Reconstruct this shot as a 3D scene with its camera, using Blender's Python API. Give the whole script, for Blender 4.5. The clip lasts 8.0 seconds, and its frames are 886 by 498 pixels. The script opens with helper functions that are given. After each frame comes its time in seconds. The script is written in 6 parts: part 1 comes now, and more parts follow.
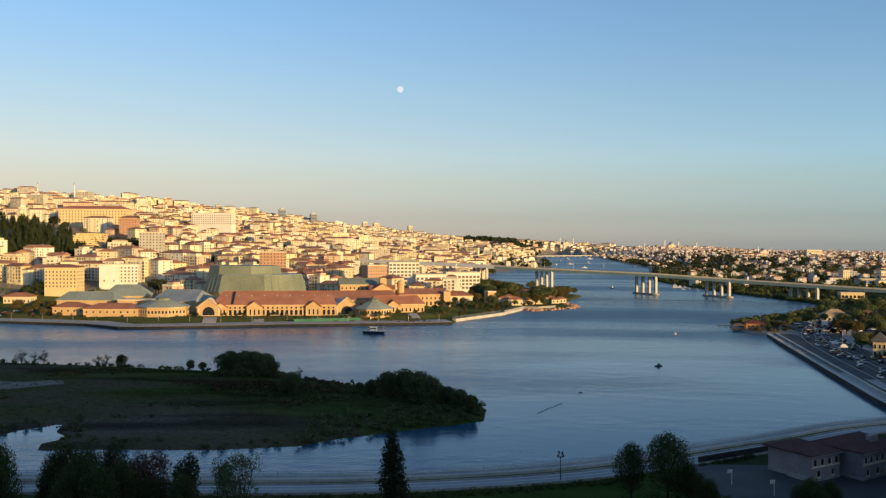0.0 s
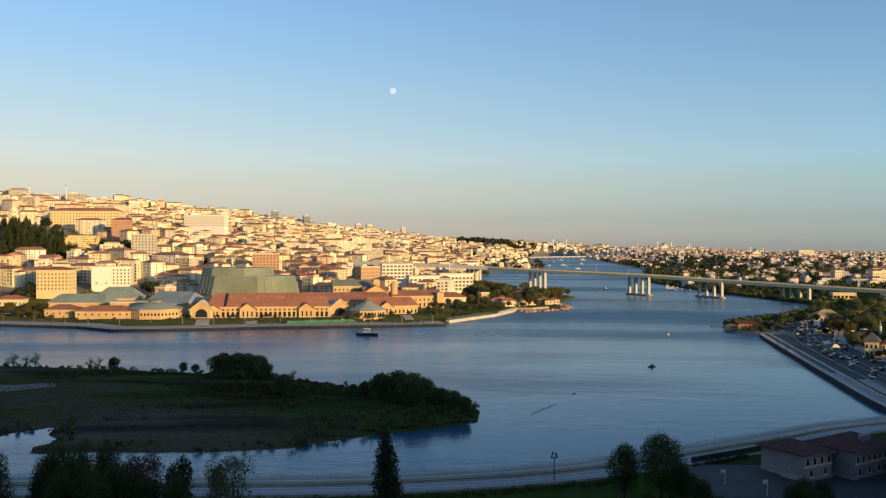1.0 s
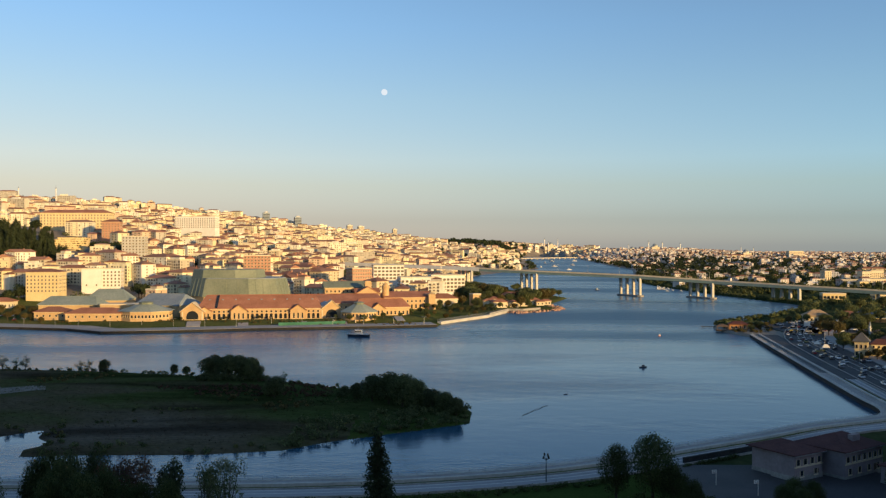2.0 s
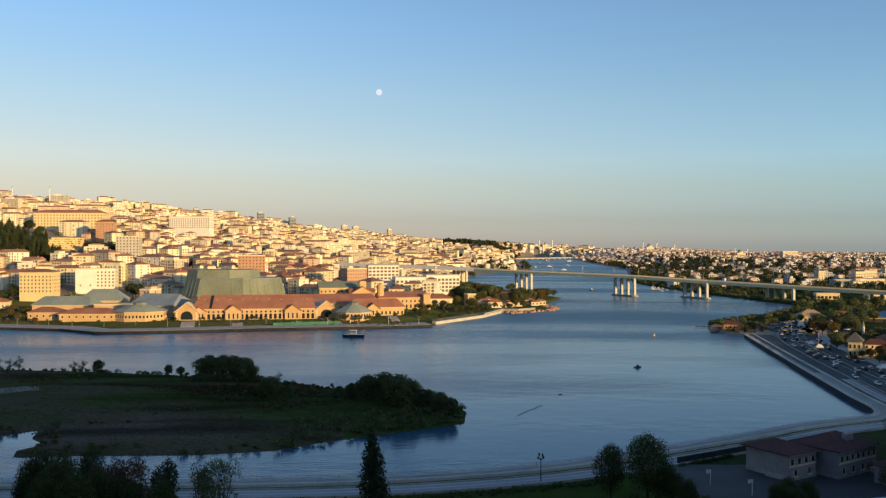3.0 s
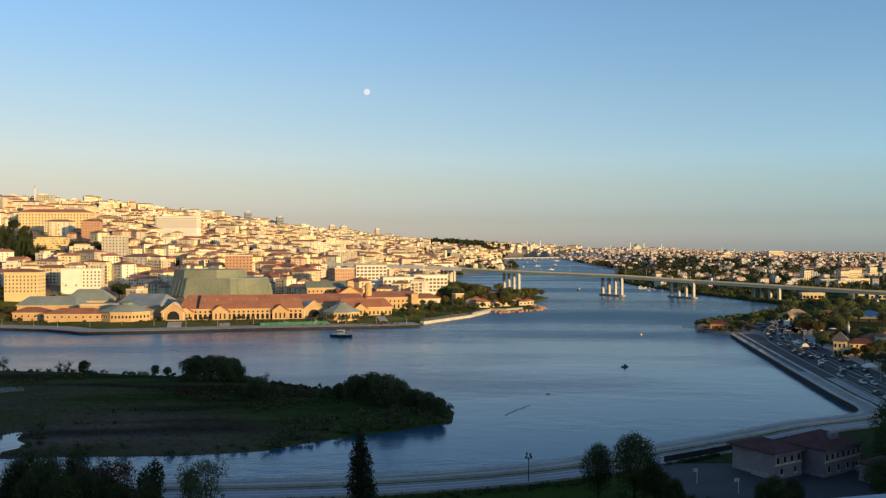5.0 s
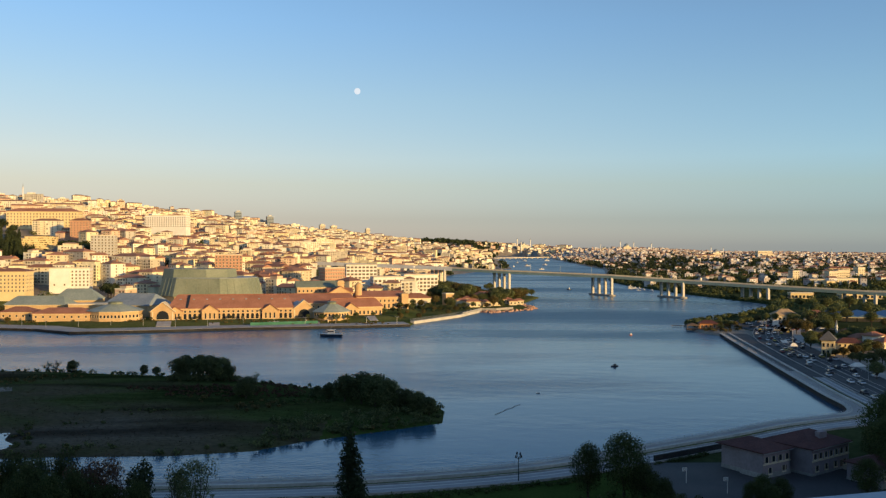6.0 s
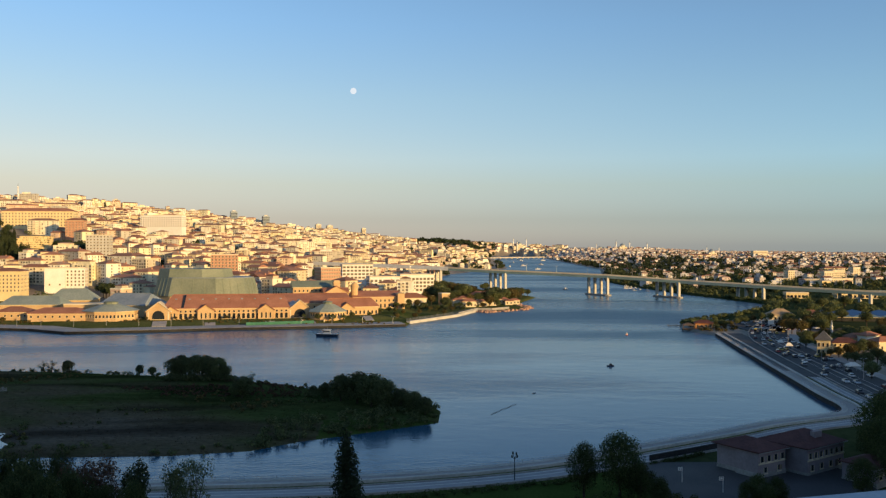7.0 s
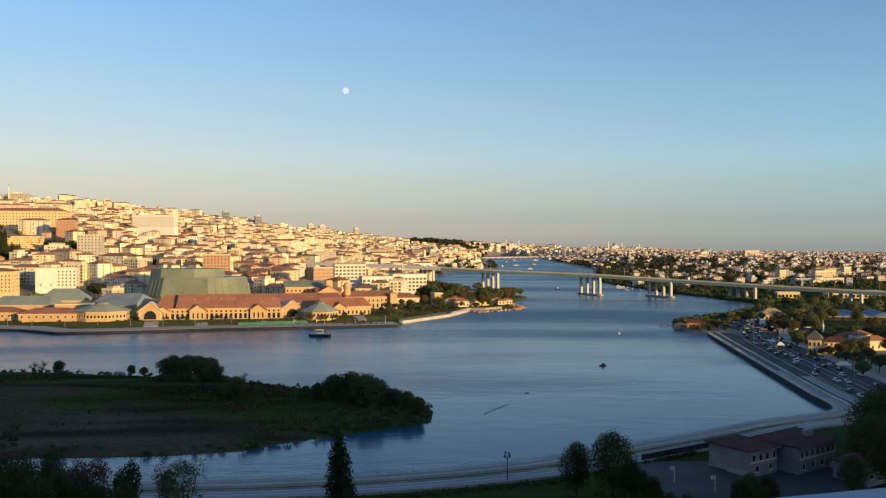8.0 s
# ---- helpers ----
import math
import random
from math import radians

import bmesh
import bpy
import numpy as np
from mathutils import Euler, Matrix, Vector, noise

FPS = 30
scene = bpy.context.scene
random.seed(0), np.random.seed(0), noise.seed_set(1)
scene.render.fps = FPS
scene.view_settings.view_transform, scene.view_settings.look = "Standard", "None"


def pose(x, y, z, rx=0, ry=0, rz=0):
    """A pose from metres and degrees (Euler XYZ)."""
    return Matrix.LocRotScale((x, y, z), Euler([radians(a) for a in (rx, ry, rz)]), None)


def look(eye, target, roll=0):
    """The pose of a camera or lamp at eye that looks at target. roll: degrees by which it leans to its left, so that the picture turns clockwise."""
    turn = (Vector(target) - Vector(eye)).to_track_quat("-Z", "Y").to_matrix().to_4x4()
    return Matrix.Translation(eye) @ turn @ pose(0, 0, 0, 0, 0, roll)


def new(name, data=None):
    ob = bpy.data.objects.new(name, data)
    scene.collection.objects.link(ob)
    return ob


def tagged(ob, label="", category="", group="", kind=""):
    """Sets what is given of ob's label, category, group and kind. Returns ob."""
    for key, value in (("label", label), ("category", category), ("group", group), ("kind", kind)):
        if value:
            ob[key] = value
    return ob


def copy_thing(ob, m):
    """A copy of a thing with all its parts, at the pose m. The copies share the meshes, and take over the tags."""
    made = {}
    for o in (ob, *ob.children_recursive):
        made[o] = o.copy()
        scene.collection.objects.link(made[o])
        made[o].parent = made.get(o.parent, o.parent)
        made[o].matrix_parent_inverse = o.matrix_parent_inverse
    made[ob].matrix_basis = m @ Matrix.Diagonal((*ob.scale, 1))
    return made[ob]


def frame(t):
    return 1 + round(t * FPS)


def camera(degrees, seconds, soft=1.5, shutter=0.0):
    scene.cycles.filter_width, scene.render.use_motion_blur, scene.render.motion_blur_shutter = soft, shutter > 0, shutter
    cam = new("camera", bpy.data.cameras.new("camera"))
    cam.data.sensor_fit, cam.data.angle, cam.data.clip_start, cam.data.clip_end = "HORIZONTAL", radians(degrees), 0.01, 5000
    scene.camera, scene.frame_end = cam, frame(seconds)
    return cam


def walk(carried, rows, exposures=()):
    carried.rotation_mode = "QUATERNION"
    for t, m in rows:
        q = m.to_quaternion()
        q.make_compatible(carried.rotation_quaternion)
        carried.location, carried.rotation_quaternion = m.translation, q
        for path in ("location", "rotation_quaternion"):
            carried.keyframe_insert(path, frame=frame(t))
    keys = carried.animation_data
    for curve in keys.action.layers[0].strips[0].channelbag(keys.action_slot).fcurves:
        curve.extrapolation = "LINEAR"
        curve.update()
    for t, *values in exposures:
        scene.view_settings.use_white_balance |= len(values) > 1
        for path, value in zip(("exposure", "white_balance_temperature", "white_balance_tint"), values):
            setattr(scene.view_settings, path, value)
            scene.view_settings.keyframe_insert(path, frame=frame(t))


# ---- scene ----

# camera: it stands on a hillside lookout 55 m above the water and pans slowly to the right
cam = camera(55.19, 8.0, soft=1.3)
EYE = 55.0
ROWS = [
    (0.0, 1.727, -0.395, 0.220), (0.5, 1.415, -0.309, 0.093), (1.0, 1.268, -0.301, 0.082), (1.5, 0.978, -0.234, 0.013),
    (3.0, 0.347, -0.203, -0.013), (3.5, 0.223, -0.210, -0.033), (4.0, 0.0, -0.229, 0.0), (4.5, -0.168, -0.211, -0.014),
    (6.0, -1.125, -0.240, 0.053), (6.5, -1.230, -0.247, 0.056), (7.0, -1.391, -0.251, 0.062), (7.5, -1.593, -0.249, 0.053),
    (8.0, -1.891, -0.262, 0.034)]
walk(cam, [(t, pose(0, 0, EYE, 90 + pitch, -roll, yaw)) for t, yaw, pitch, roll in ROWS], ((0.0, 0.52, 6500, 12), (8.0, 0.52, 6500, 12)))

# ---------------------------------------------------------------- light: low evening sun behind the lookout
SUN_UP, SUN_SIDE = 7.5, 135.0          # degrees above the horizon; bearing clockwise from +y
world = bpy.data.worlds.new("sky")
scene.world = world
world.use_nodes = True
wn, wl = world.node_tree.nodes, world.node_tree.links
sky = wn.new("ShaderNodeTexSky")
sky.sky_type, sky.sun_disc = "NISHITA", False
sky.sun_elevation, sky.sun_rotation = radians(SUN_UP), radians(SUN_SIDE)
sky.air_density, sky.dust_density, sky.ozone_density, sky.altitude = 0.88, 0.5, 2.6, 50
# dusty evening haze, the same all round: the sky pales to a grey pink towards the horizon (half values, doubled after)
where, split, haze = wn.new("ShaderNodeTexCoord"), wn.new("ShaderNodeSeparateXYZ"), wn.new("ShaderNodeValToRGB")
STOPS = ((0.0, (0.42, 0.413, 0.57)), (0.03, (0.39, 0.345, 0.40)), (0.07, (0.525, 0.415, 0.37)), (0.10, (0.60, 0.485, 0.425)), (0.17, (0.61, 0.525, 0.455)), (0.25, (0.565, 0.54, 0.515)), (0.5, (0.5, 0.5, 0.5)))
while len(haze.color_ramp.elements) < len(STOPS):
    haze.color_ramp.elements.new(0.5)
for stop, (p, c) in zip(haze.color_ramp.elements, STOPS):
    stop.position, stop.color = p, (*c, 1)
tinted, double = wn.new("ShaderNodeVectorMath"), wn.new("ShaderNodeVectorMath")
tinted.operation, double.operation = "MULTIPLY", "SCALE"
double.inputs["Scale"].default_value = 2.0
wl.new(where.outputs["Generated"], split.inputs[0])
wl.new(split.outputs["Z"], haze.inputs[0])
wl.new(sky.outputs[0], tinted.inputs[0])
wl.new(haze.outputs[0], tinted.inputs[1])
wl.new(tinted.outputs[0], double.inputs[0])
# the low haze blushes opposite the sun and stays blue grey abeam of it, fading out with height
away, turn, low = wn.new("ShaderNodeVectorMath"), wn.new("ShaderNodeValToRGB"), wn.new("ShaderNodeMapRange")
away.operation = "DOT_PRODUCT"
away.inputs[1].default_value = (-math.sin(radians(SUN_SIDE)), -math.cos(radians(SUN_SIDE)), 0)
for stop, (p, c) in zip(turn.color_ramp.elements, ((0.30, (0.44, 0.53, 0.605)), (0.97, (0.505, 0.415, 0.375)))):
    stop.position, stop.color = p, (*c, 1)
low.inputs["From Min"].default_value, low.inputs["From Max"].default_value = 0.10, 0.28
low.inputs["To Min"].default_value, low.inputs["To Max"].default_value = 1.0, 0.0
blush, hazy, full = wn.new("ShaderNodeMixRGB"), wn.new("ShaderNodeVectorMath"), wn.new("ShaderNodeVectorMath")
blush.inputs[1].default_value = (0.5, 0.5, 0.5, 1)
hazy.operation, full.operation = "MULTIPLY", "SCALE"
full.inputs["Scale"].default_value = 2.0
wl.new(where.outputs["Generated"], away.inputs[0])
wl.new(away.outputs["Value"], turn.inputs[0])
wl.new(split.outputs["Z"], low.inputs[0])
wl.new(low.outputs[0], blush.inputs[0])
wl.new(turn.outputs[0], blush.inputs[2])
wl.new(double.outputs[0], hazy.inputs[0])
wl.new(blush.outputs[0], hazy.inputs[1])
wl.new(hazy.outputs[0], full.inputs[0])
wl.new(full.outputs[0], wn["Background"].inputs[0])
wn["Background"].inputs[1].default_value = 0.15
sun = new("sun", bpy.data.lights.new("sun", "SUN"))
sun.data.energy, sun.data.angle, sun.data.color = 4.2, radians(0.6), (1.0, 0.66, 0.26)
sun_to = Vector((math.sin(radians(SUN_SIDE)) * math.cos(radians(SUN_UP)), math.cos(radians(SUN_SIDE)) * math.cos(radians(SUN_UP)), math.sin(radians(SUN_UP))))
sun.matrix_basis = look((0, -900, 900), Vector((0, -900, 900)) - sun_to)

# ---------------------------------------------------------------- materials
def node_mat(name, rough=0.8, metal=0.0, spec=0.3):
    m = bpy.data.materials.new(name)
    m.use_nodes = True
    n, l = m.node_tree.nodes, m.node_tree.links
    b = n["Principled BSDF"]
    b.inputs["Roughness"].default_value, b.inputs["Metallic"].default_value = rough, metal
    b.inputs["Specular IOR Level"].default_value = spec
    return m, n, l, b


def ramp(n, stops):
    r = n.new("ShaderNodeValToRGB")
    while len(r.color_ramp.elements) < len(stops):
        r.color_ramp.elements.new(0.5)
    for e, (p, c) in zip(r.color_ramp.elements, stops):
        e.position, e.color = p, (*c, 1)
    return r


def surface(name, low, high, scale=1.0, rough=0.8, metal=0.0, spec=0.3, bump=0.2, detail=4.0, stretch=(1, 1, 1), vary=0.0, source="Object", fine=None):
    """Two colours mixed by a coarse and a fine noise, with a little relief. vary: brightness spread between objects."""
    m, n, l, b = node_mat(name, rough, metal, spec)
    tc, mp = n.new("ShaderNodeTexCoord"), n.new("ShaderNodeMapping")
    mp.inputs["Scale"].default_value = stretch
    l.new(tc.outputs[source], mp.inputs[0])
    big, small = n.new("ShaderNodeTexNoise"), n.new("ShaderNodeTexNoise")
    for q, s in ((big, scale), (small, fine or scale * 9)):
        q.inputs["Scale"].default_value, q.inputs["Detail"].default_value = s, detail
        l.new(mp.outputs[0], q.inputs["Vector"])
    mix = n.new("ShaderNodeMath")
    mix.operation = "MULTIPLY_ADD"
    mix.inputs[1].default_value = 0.45
    half = n.new("ShaderNodeMath")
    half.operation = "MULTIPLY"
    half.inputs[1].default_value = 0.55
    l.new(big.outputs[0], half.inputs[0])
    l.new(small.outputs[0], mix.inputs[0])
    l.new(half.outputs[0], mix.inputs[2])
    r = ramp(n, ((0.36, low), (0.64, high)))
    l.new(mix.outputs[0], r.inputs[0])
    out = r.outputs[0]
    if vary:
        info, hsv, mr = n.new("ShaderNodeObjectInfo"), n.new("ShaderNodeHueSaturation"), n.new("ShaderNodeMapRange")
        mr.inputs["To Min"].default_value, mr.inputs["To Max"].default_value = 1 - vary, 1 + vary
        l.new(info.outputs["Random"], mr.inputs[0])
        l.new(mr.outputs[0], hsv.inputs["Value"])
        l.new(out, hsv.inputs["Color"])
        out = hsv.outputs[0]
    l.new(out, b.inputs["Base Color"])
    if bump:
        bp = n.new("ShaderNodeBump")
        bp.inputs["Strength"].default_value, bp.inputs["Distance"].default_value = bump, 0.3
        l.new(small.outputs[0], bp.inputs["Height"])
        l.new(bp.outputs[0], b.inputs["Normal"])
    return m


def palette(name, colours, by="object", rough=0.85, grime=0.25, scale=0.25):
    """One of several paints for each object (or each loose piece), streaked by weather."""
    m, n, l, b = node_mat(name, rough)
    if by == "object":
        pick = n.new("ShaderNodeObjectInfo").outputs["Random"]
    else:
        pick = n.new("ShaderNodeNewGeometry").outputs["Random Per Island"]
    r = ramp(n, [(i / len(colours), c) for i, c in enumerate(colours)])
    r.color_ramp.interpolation = "CONSTANT"
    l.new(pick, r.inputs[0])
    tc, mp, nz = n.new("ShaderNodeTexCoord"), n.new("ShaderNodeMapping"), n.new("ShaderNodeTexNoise")
    mp.inputs["Scale"].default_value = (1, 1, 0.35)
    nz.inputs["Scale"].default_value, nz.inputs["Detail"].default_value = scale, 6
    l.new(tc.outputs["Object"], mp.inputs[0])
    l.new(mp.outputs[0], nz.inputs["Vector"])
    mr, hsv = n.new("ShaderNodeMapRange"), n.new("ShaderNodeHueSaturation")
    mr.inputs["From Min"].default_value, mr.inputs["From Max"].default_value = 0.3, 0.7
    mr.inputs["To Min"].default_value, mr.inputs["To Max"].default_value = 1 - grime, 1.08
    l.new(nz.outputs[0], mr.inputs[0])
    l.new(mr.outputs[0], hsv.inputs["Value"])
    l.new(r.outputs[0], hsv.inputs["Color"])
    l.new(hsv.outputs[0], b.inputs["Base Color"])
    return m


def leafage(name, low, high):
    """Foliage: every leaf clump its own green."""
    m, n, l, b = node_mat(name, 0.75, 0, 0.2)
    r = ramp(n, ((0.0, low), (1.0, high)))
    l.new(n.new("ShaderNodeNewGeometry").outputs["Random Per Island"], r.inputs[0])
    info, hsv, mr = n.new("ShaderNodeObjectInfo"), n.new("ShaderNodeHueSaturation"), n.new("ShaderNodeMapRange")
    mr.inputs["To Min"].default_value, mr.inputs["To Max"].default_value = 0.75, 1.3
    l.new(info.outputs["Random"], mr.inputs[0])
    l.new(mr.outputs[0], hsv.inputs["Value"])
    l.new(r.outputs[0], hsv.inputs["Color"])
    l.new(hsv.outputs[0], b.inputs["Base Color"])
    thin, both = n.new("ShaderNodeBsdfTranslucent"), n.new("ShaderNodeMixShader")
    both.inputs[0].default_value = 0.3
    l.new(hsv.outputs[0], thin.inputs["Color"])
    l.new(b.outputs[0], both.inputs[1])
    l.new(thin.outputs[0], both.inputs[2])
    l.new(both.outputs[0], n["Material Output"].inputs["Surface"])
    return m


def water_material():
    m, n, l, b = node_mat("water", 0.12, 0, 0.5)
    b.inputs["Base Color"].default_value = (0.022, 0.088, 0.146, 1)
    b.inputs["IOR"].default_value = 1.33
    tc = n.new("ShaderNodeTexCoord")

    def noise(scale, stretch, turn, detail):
        mp, nz = n.new("ShaderNodeMapping"), n.new("ShaderNodeTexNoise")
        mp.inputs["Scale"].default_value, mp.inputs["Rotation"].default_value = stretch, (0, 0, radians(turn))
        nz.inputs["Scale"].default_value, nz.inputs["Detail"].default_value = scale, detail
        l.new(tc.outputs["Object"], mp.inputs[0])
        l.new(mp.outputs[0], nz.inputs["Vector"])
        return nz.outputs[0]

    def spread(value, low, high, to_low, to_high):
        mr = n.new("ShaderNodeMapRange")
        mr.inputs["From Min"].default_value, mr.inputs["From Max"].default_value = low, high
        mr.inputs["To Min"].default_value, mr.inputs["To Max"].default_value = to_low, to_high
        l.new(value, mr.inputs[0])
        return mr.outputs[0]

    height = None
    for scale, stretch, turn, weight in ((0.9, (0.7, 1.0, 1), -14, 0.32), (0.17, (0.6, 1.0, 1), 22, 0.8), (0.045, (0.5, 1.0, 1), -30, 1.1)):
        k = n.new("ShaderNodeMath")
        k.operation, k.inputs[1].default_value = "MULTIPLY_ADD", weight
        l.new(noise(scale, stretch, turn, 3), k.inputs[0])
        if height:
            l.new(height, k.inputs[2])
        height = k.outputs[0]
    # wind: ruffled patches and calm slicks drift across in wide bands
    wind = noise(0.0085, (0.28, 1.0, 1), -8, 5)
    bp = n.new("ShaderNodeBump")
    bp.inputs["Distance"].default_value = 0.7
    place, gust = n.new("ShaderNodeSeparateXYZ"), n.new("ShaderNodeMath")
    l.new(tc.outputs["Object"], place.inputs[0])
    open_water = spread(place.outputs["Y"], 300, 640, 0.0, 0.55)
    gust.operation = "ADD"
    l.new(spread(wind, 0.42, 0.58, 0.06, 0.50), gust.inputs[0])
    l.new(open_water, gust.inputs[1])
    l.new(gust.outputs[0], bp.inputs["Strength"])
    l.new(height, bp.inputs["Height"])
    l.new(bp.outputs[0], b.inputs["Normal"])
    l.new(spread(gust.outputs[0], 0.2, 1.0, 0.12, 0.40), b.inputs["Roughness"])
    return m


WATER = water_material()
EARTH = surface("city_ground", (0.16, 0.13, 0.10), (0.30, 0.26, 0.20), 0.02, bump=0.3, fine=0.3)
GRASS = surface("dry_grass", (0.055, 0.08, 0.022), (0.15, 0.15, 0.055), 0.03, rough=1.0, spec=0.0, bump=0.5, fine=0.6)
def marsh_material():
    """Marsh meadow: green, dry straw and brown stretches drawn out along the shore, with darker wet lines."""
    m, n, l, b = node_mat("marsh_meadow", 1.0, 0, 0.0)
    tc = n.new("ShaderNodeTexCoord")
    outs = []
    for scale, stretch, turn, detail in ((0.016, (0.5, 1.0, 1), 12, 6), (0.05, (0.22, 1.0, 1), -9, 5), (0.9, (0.6, 1.0, 1), 0, 4)):
        mp, nz = n.new("ShaderNodeMapping"), n.new("ShaderNodeTexNoise")
        mp.inputs["Scale"].default_value, mp.inputs["Rotation"].default_value = stretch, (0, 0, radians(turn))
        nz.inputs["Scale"].default_value, nz.inputs["Detail"].default_value = scale, detail
        l.new(tc.outputs["Object"], mp.inputs[0])
        l.new(mp.outputs[0], nz.inputs["Vector"])
        outs.append(nz.outputs[0])
    tone = ramp(n, ((0.34, (0.040, 0.066, 0.018)), (0.46, (0.072, 0.088, 0.030)), (0.54, (0.105, 0.088, 0.052)), (0.64, (0.135, 0.112, 0.082))))
    wet = ramp(n, ((0.36, (0.42, 0.42, 0.42)), (0.52, (1.0, 1.0, 1.0))))
    tuft = ramp(n, ((0.3, (0.75, 0.75, 0.75)), (0.7, (1.15, 1.15, 1.15))))
    l.new(outs[0], tone.inputs[0])
    l.new(outs[1], wet.inputs[0])
    l.new(outs[2], tuft.inputs[0])
    colour = tone.outputs[0]
    for q in (wet, tuft):
        mul = n.new("ShaderNodeVectorMath")
        mul.operation = "MULTIPLY"
        l.new(colour, mul.inputs[0])
        l.new(q.outputs[0], mul.inputs[1])
        colour = mul.outputs[0]
    l.new(colour, b.inputs["Base Color"])
    bp = n.new("ShaderNodeBump")
    bp.inputs["Strength"].default_value, bp.inputs["Distance"].default_value = 0.4, 0.3
    l.new(outs[2], bp.inputs["Height"])
    l.new(bp.outputs[0], b.inputs["Normal"])
    return m


MARSH = marsh_material()
LAWN = surface("lawn", (0.032, 0.056, 0.013), (0.068, 0.098, 0.024), 0.05, rough=1.0, spec=0.0, bump=0.3, fine=1.5)
WOODS = surface("woodland_floor", (0.03, 0.045, 0.018), (0.07, 0.08, 0.035), 0.03, rough=1.0, spec=0.0, bump=0.5, fine=0.5)
SAND = surface("bare_sand", (0.13, 0.11, 0.085), (0.21, 0.18, 0.14), 0.1, bump=0.2, fine=0.8)
STONE = surface("quay_stone", (0.22, 0.21, 0.19), (0.40, 0.38, 0.34), 0.15, bump=0.25, fine=1.4)
# near black: the shadow on the quay walls is put into this colour
DARKSTONE = surface("shade_dark_stone", (0.012, 0.012, 0.012), (0.038, 0.037, 0.034), 0.3, bump=0.4, fine=2.0)
PAVING = surface("paving", (0.28, 0.26, 0.24), (0.40, 0.38, 0.35), 0.1, bump=0.1, fine=1.1)
PATH = surface("dark_paving", (0.08, 0.08, 0.08), (0.14, 0.137, 0.133), 0.1, bump=0.1, fine=1.3)
ASPHALT = surface("asphalt", (0.040, 0.040, 0.043), (0.075, 0.073, 0.072), 0.08, bump=0.1, fine=3.0)
CONCRETE = surface("concrete", (0.38, 0.37, 0.33), (0.55, 0.53, 0.48), 0.12, bump=0.15, fine=1.2)
# girder green darkened: shade from the deck overhang is put into the paint
GIRDER = surface("shaded_bridge_paint", (0.15, 0.225, 0.215), (0.21, 0.29, 0.275), 0.08, rough=0.6, bump=0.05, fine=0.8)
TILE = surface("clay_tile", (0.25, 0.105, 0.062), (0.37, 0.17, 0.105), 0.12, bump=0.4, fine=1.3, vary=0.18)
COPPER = surface("green_copper", (0.15, 0.18, 0.135), (0.235, 0.26, 0.195), 0.07, rough=0.65, bump=0.1, fine=0.7)
VERDIGRIS = surface("pale_verdigris", (0.20, 0.245, 0.215), (0.31, 0.345, 0.30), 0.07, rough=0.6, bump=0.1, fine=0.7)
SLATE = surface("blue_grey_metal", (0.17, 0.21, 0.24), (0.28, 0.32, 0.34), 0.1, rough=0.5, bump=0.1, fine=0.7)
OCHRE = surface("ochre_plaster", (0.47, 0.31, 0.155), (0.60, 0.415, 0.22), 0.15, bump=0.1, fine=1.2)
CREAM = surface("cream_plaster", (0.60, 0.50, 0.33), (0.74, 0.64, 0.46), 0.15, bump=0.1, fine=1.2)
WHITE = surface("white_plaster", (0.66, 0.63, 0.56), (0.80, 0.77, 0.70), 0.15, bump=0.1, fine=1.2)
BRICK = surface("red_brick", (0.38, 0.19, 0.115), (0.50, 0.27, 0.17), 0.2, bump=0.2, fine=1.6)
PINKISH = surface("mauve_plaster", (0.25, 0.205, 0.205), (0.35, 0.285, 0.28), 0.25, bump=0.1, fine=1.5)
MAROON = surface("dark_red_tile", (0.075, 0.03, 0.026), (0.13, 0.05, 0.041), 0.3, bump=0.4, fine=2.2)
GLASS, _gn, _gl, _gb = node_mat("dark_glass", 0.12, 0, 0.5)
_gb.inputs["Base Color"].default_value = (0.022, 0.026, 0.03, 1)
PANE, _pn, _pl, _pb = node_mat("house_pane", 0.25, 0, 0.5)
_pb.inputs["Base Color"].default_value = (0.15, 0.125, 0.095, 1)
YELLOW = surface("yellow_plaster", (0.62, 0.48, 0.24), (0.74, 0.59, 0.33), 0.15, bump=0.1, fine=1.2)
STEEL = surface("grey_steel", (0.30, 0.31, 0.32), (0.42, 0.43, 0.44), 0.5, rough=0.45, metal=0.6, bump=0.0)
BARK = surface("bark", (0.045, 0.032, 0.022), (0.10, 0.075, 0.05), 1.2, bump=0.5)
WOOD = surface("weathered_wood", (0.09, 0.06, 0.04), (0.19, 0.13, 0.085), 0.5, bump=0.2, stretch=(1, 6, 1))
LEAF = leafage("green_leaves", (0.048, 0.070, 0.024), (0.140, 0.152, 0.060))
# darker copy of LEAF: the near slope's shade is put into the colour
LEAF_NEAR = leafage("shade_dark_leaves", (0.028, 0.048, 0.013), (0.095, 0.112, 0.036))
# brighter copy of LEAF: the evening sun is put into the leaf colour
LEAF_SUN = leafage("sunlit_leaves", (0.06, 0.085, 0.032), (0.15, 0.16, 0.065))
LEAF_RED = leafage("rusty_leaves", (0.05, 0.03, 0.018), (0.12, 0.065, 0.04))
LEAF_OLIVE = leafage("olive_leaves", (0.06, 0.055, 0.018), (0.155, 0.12, 0.045))
LEAF_DARK = leafage("conifer_needles", (0.022, 0.036, 0.015), (0.066, 0.082, 0.034))
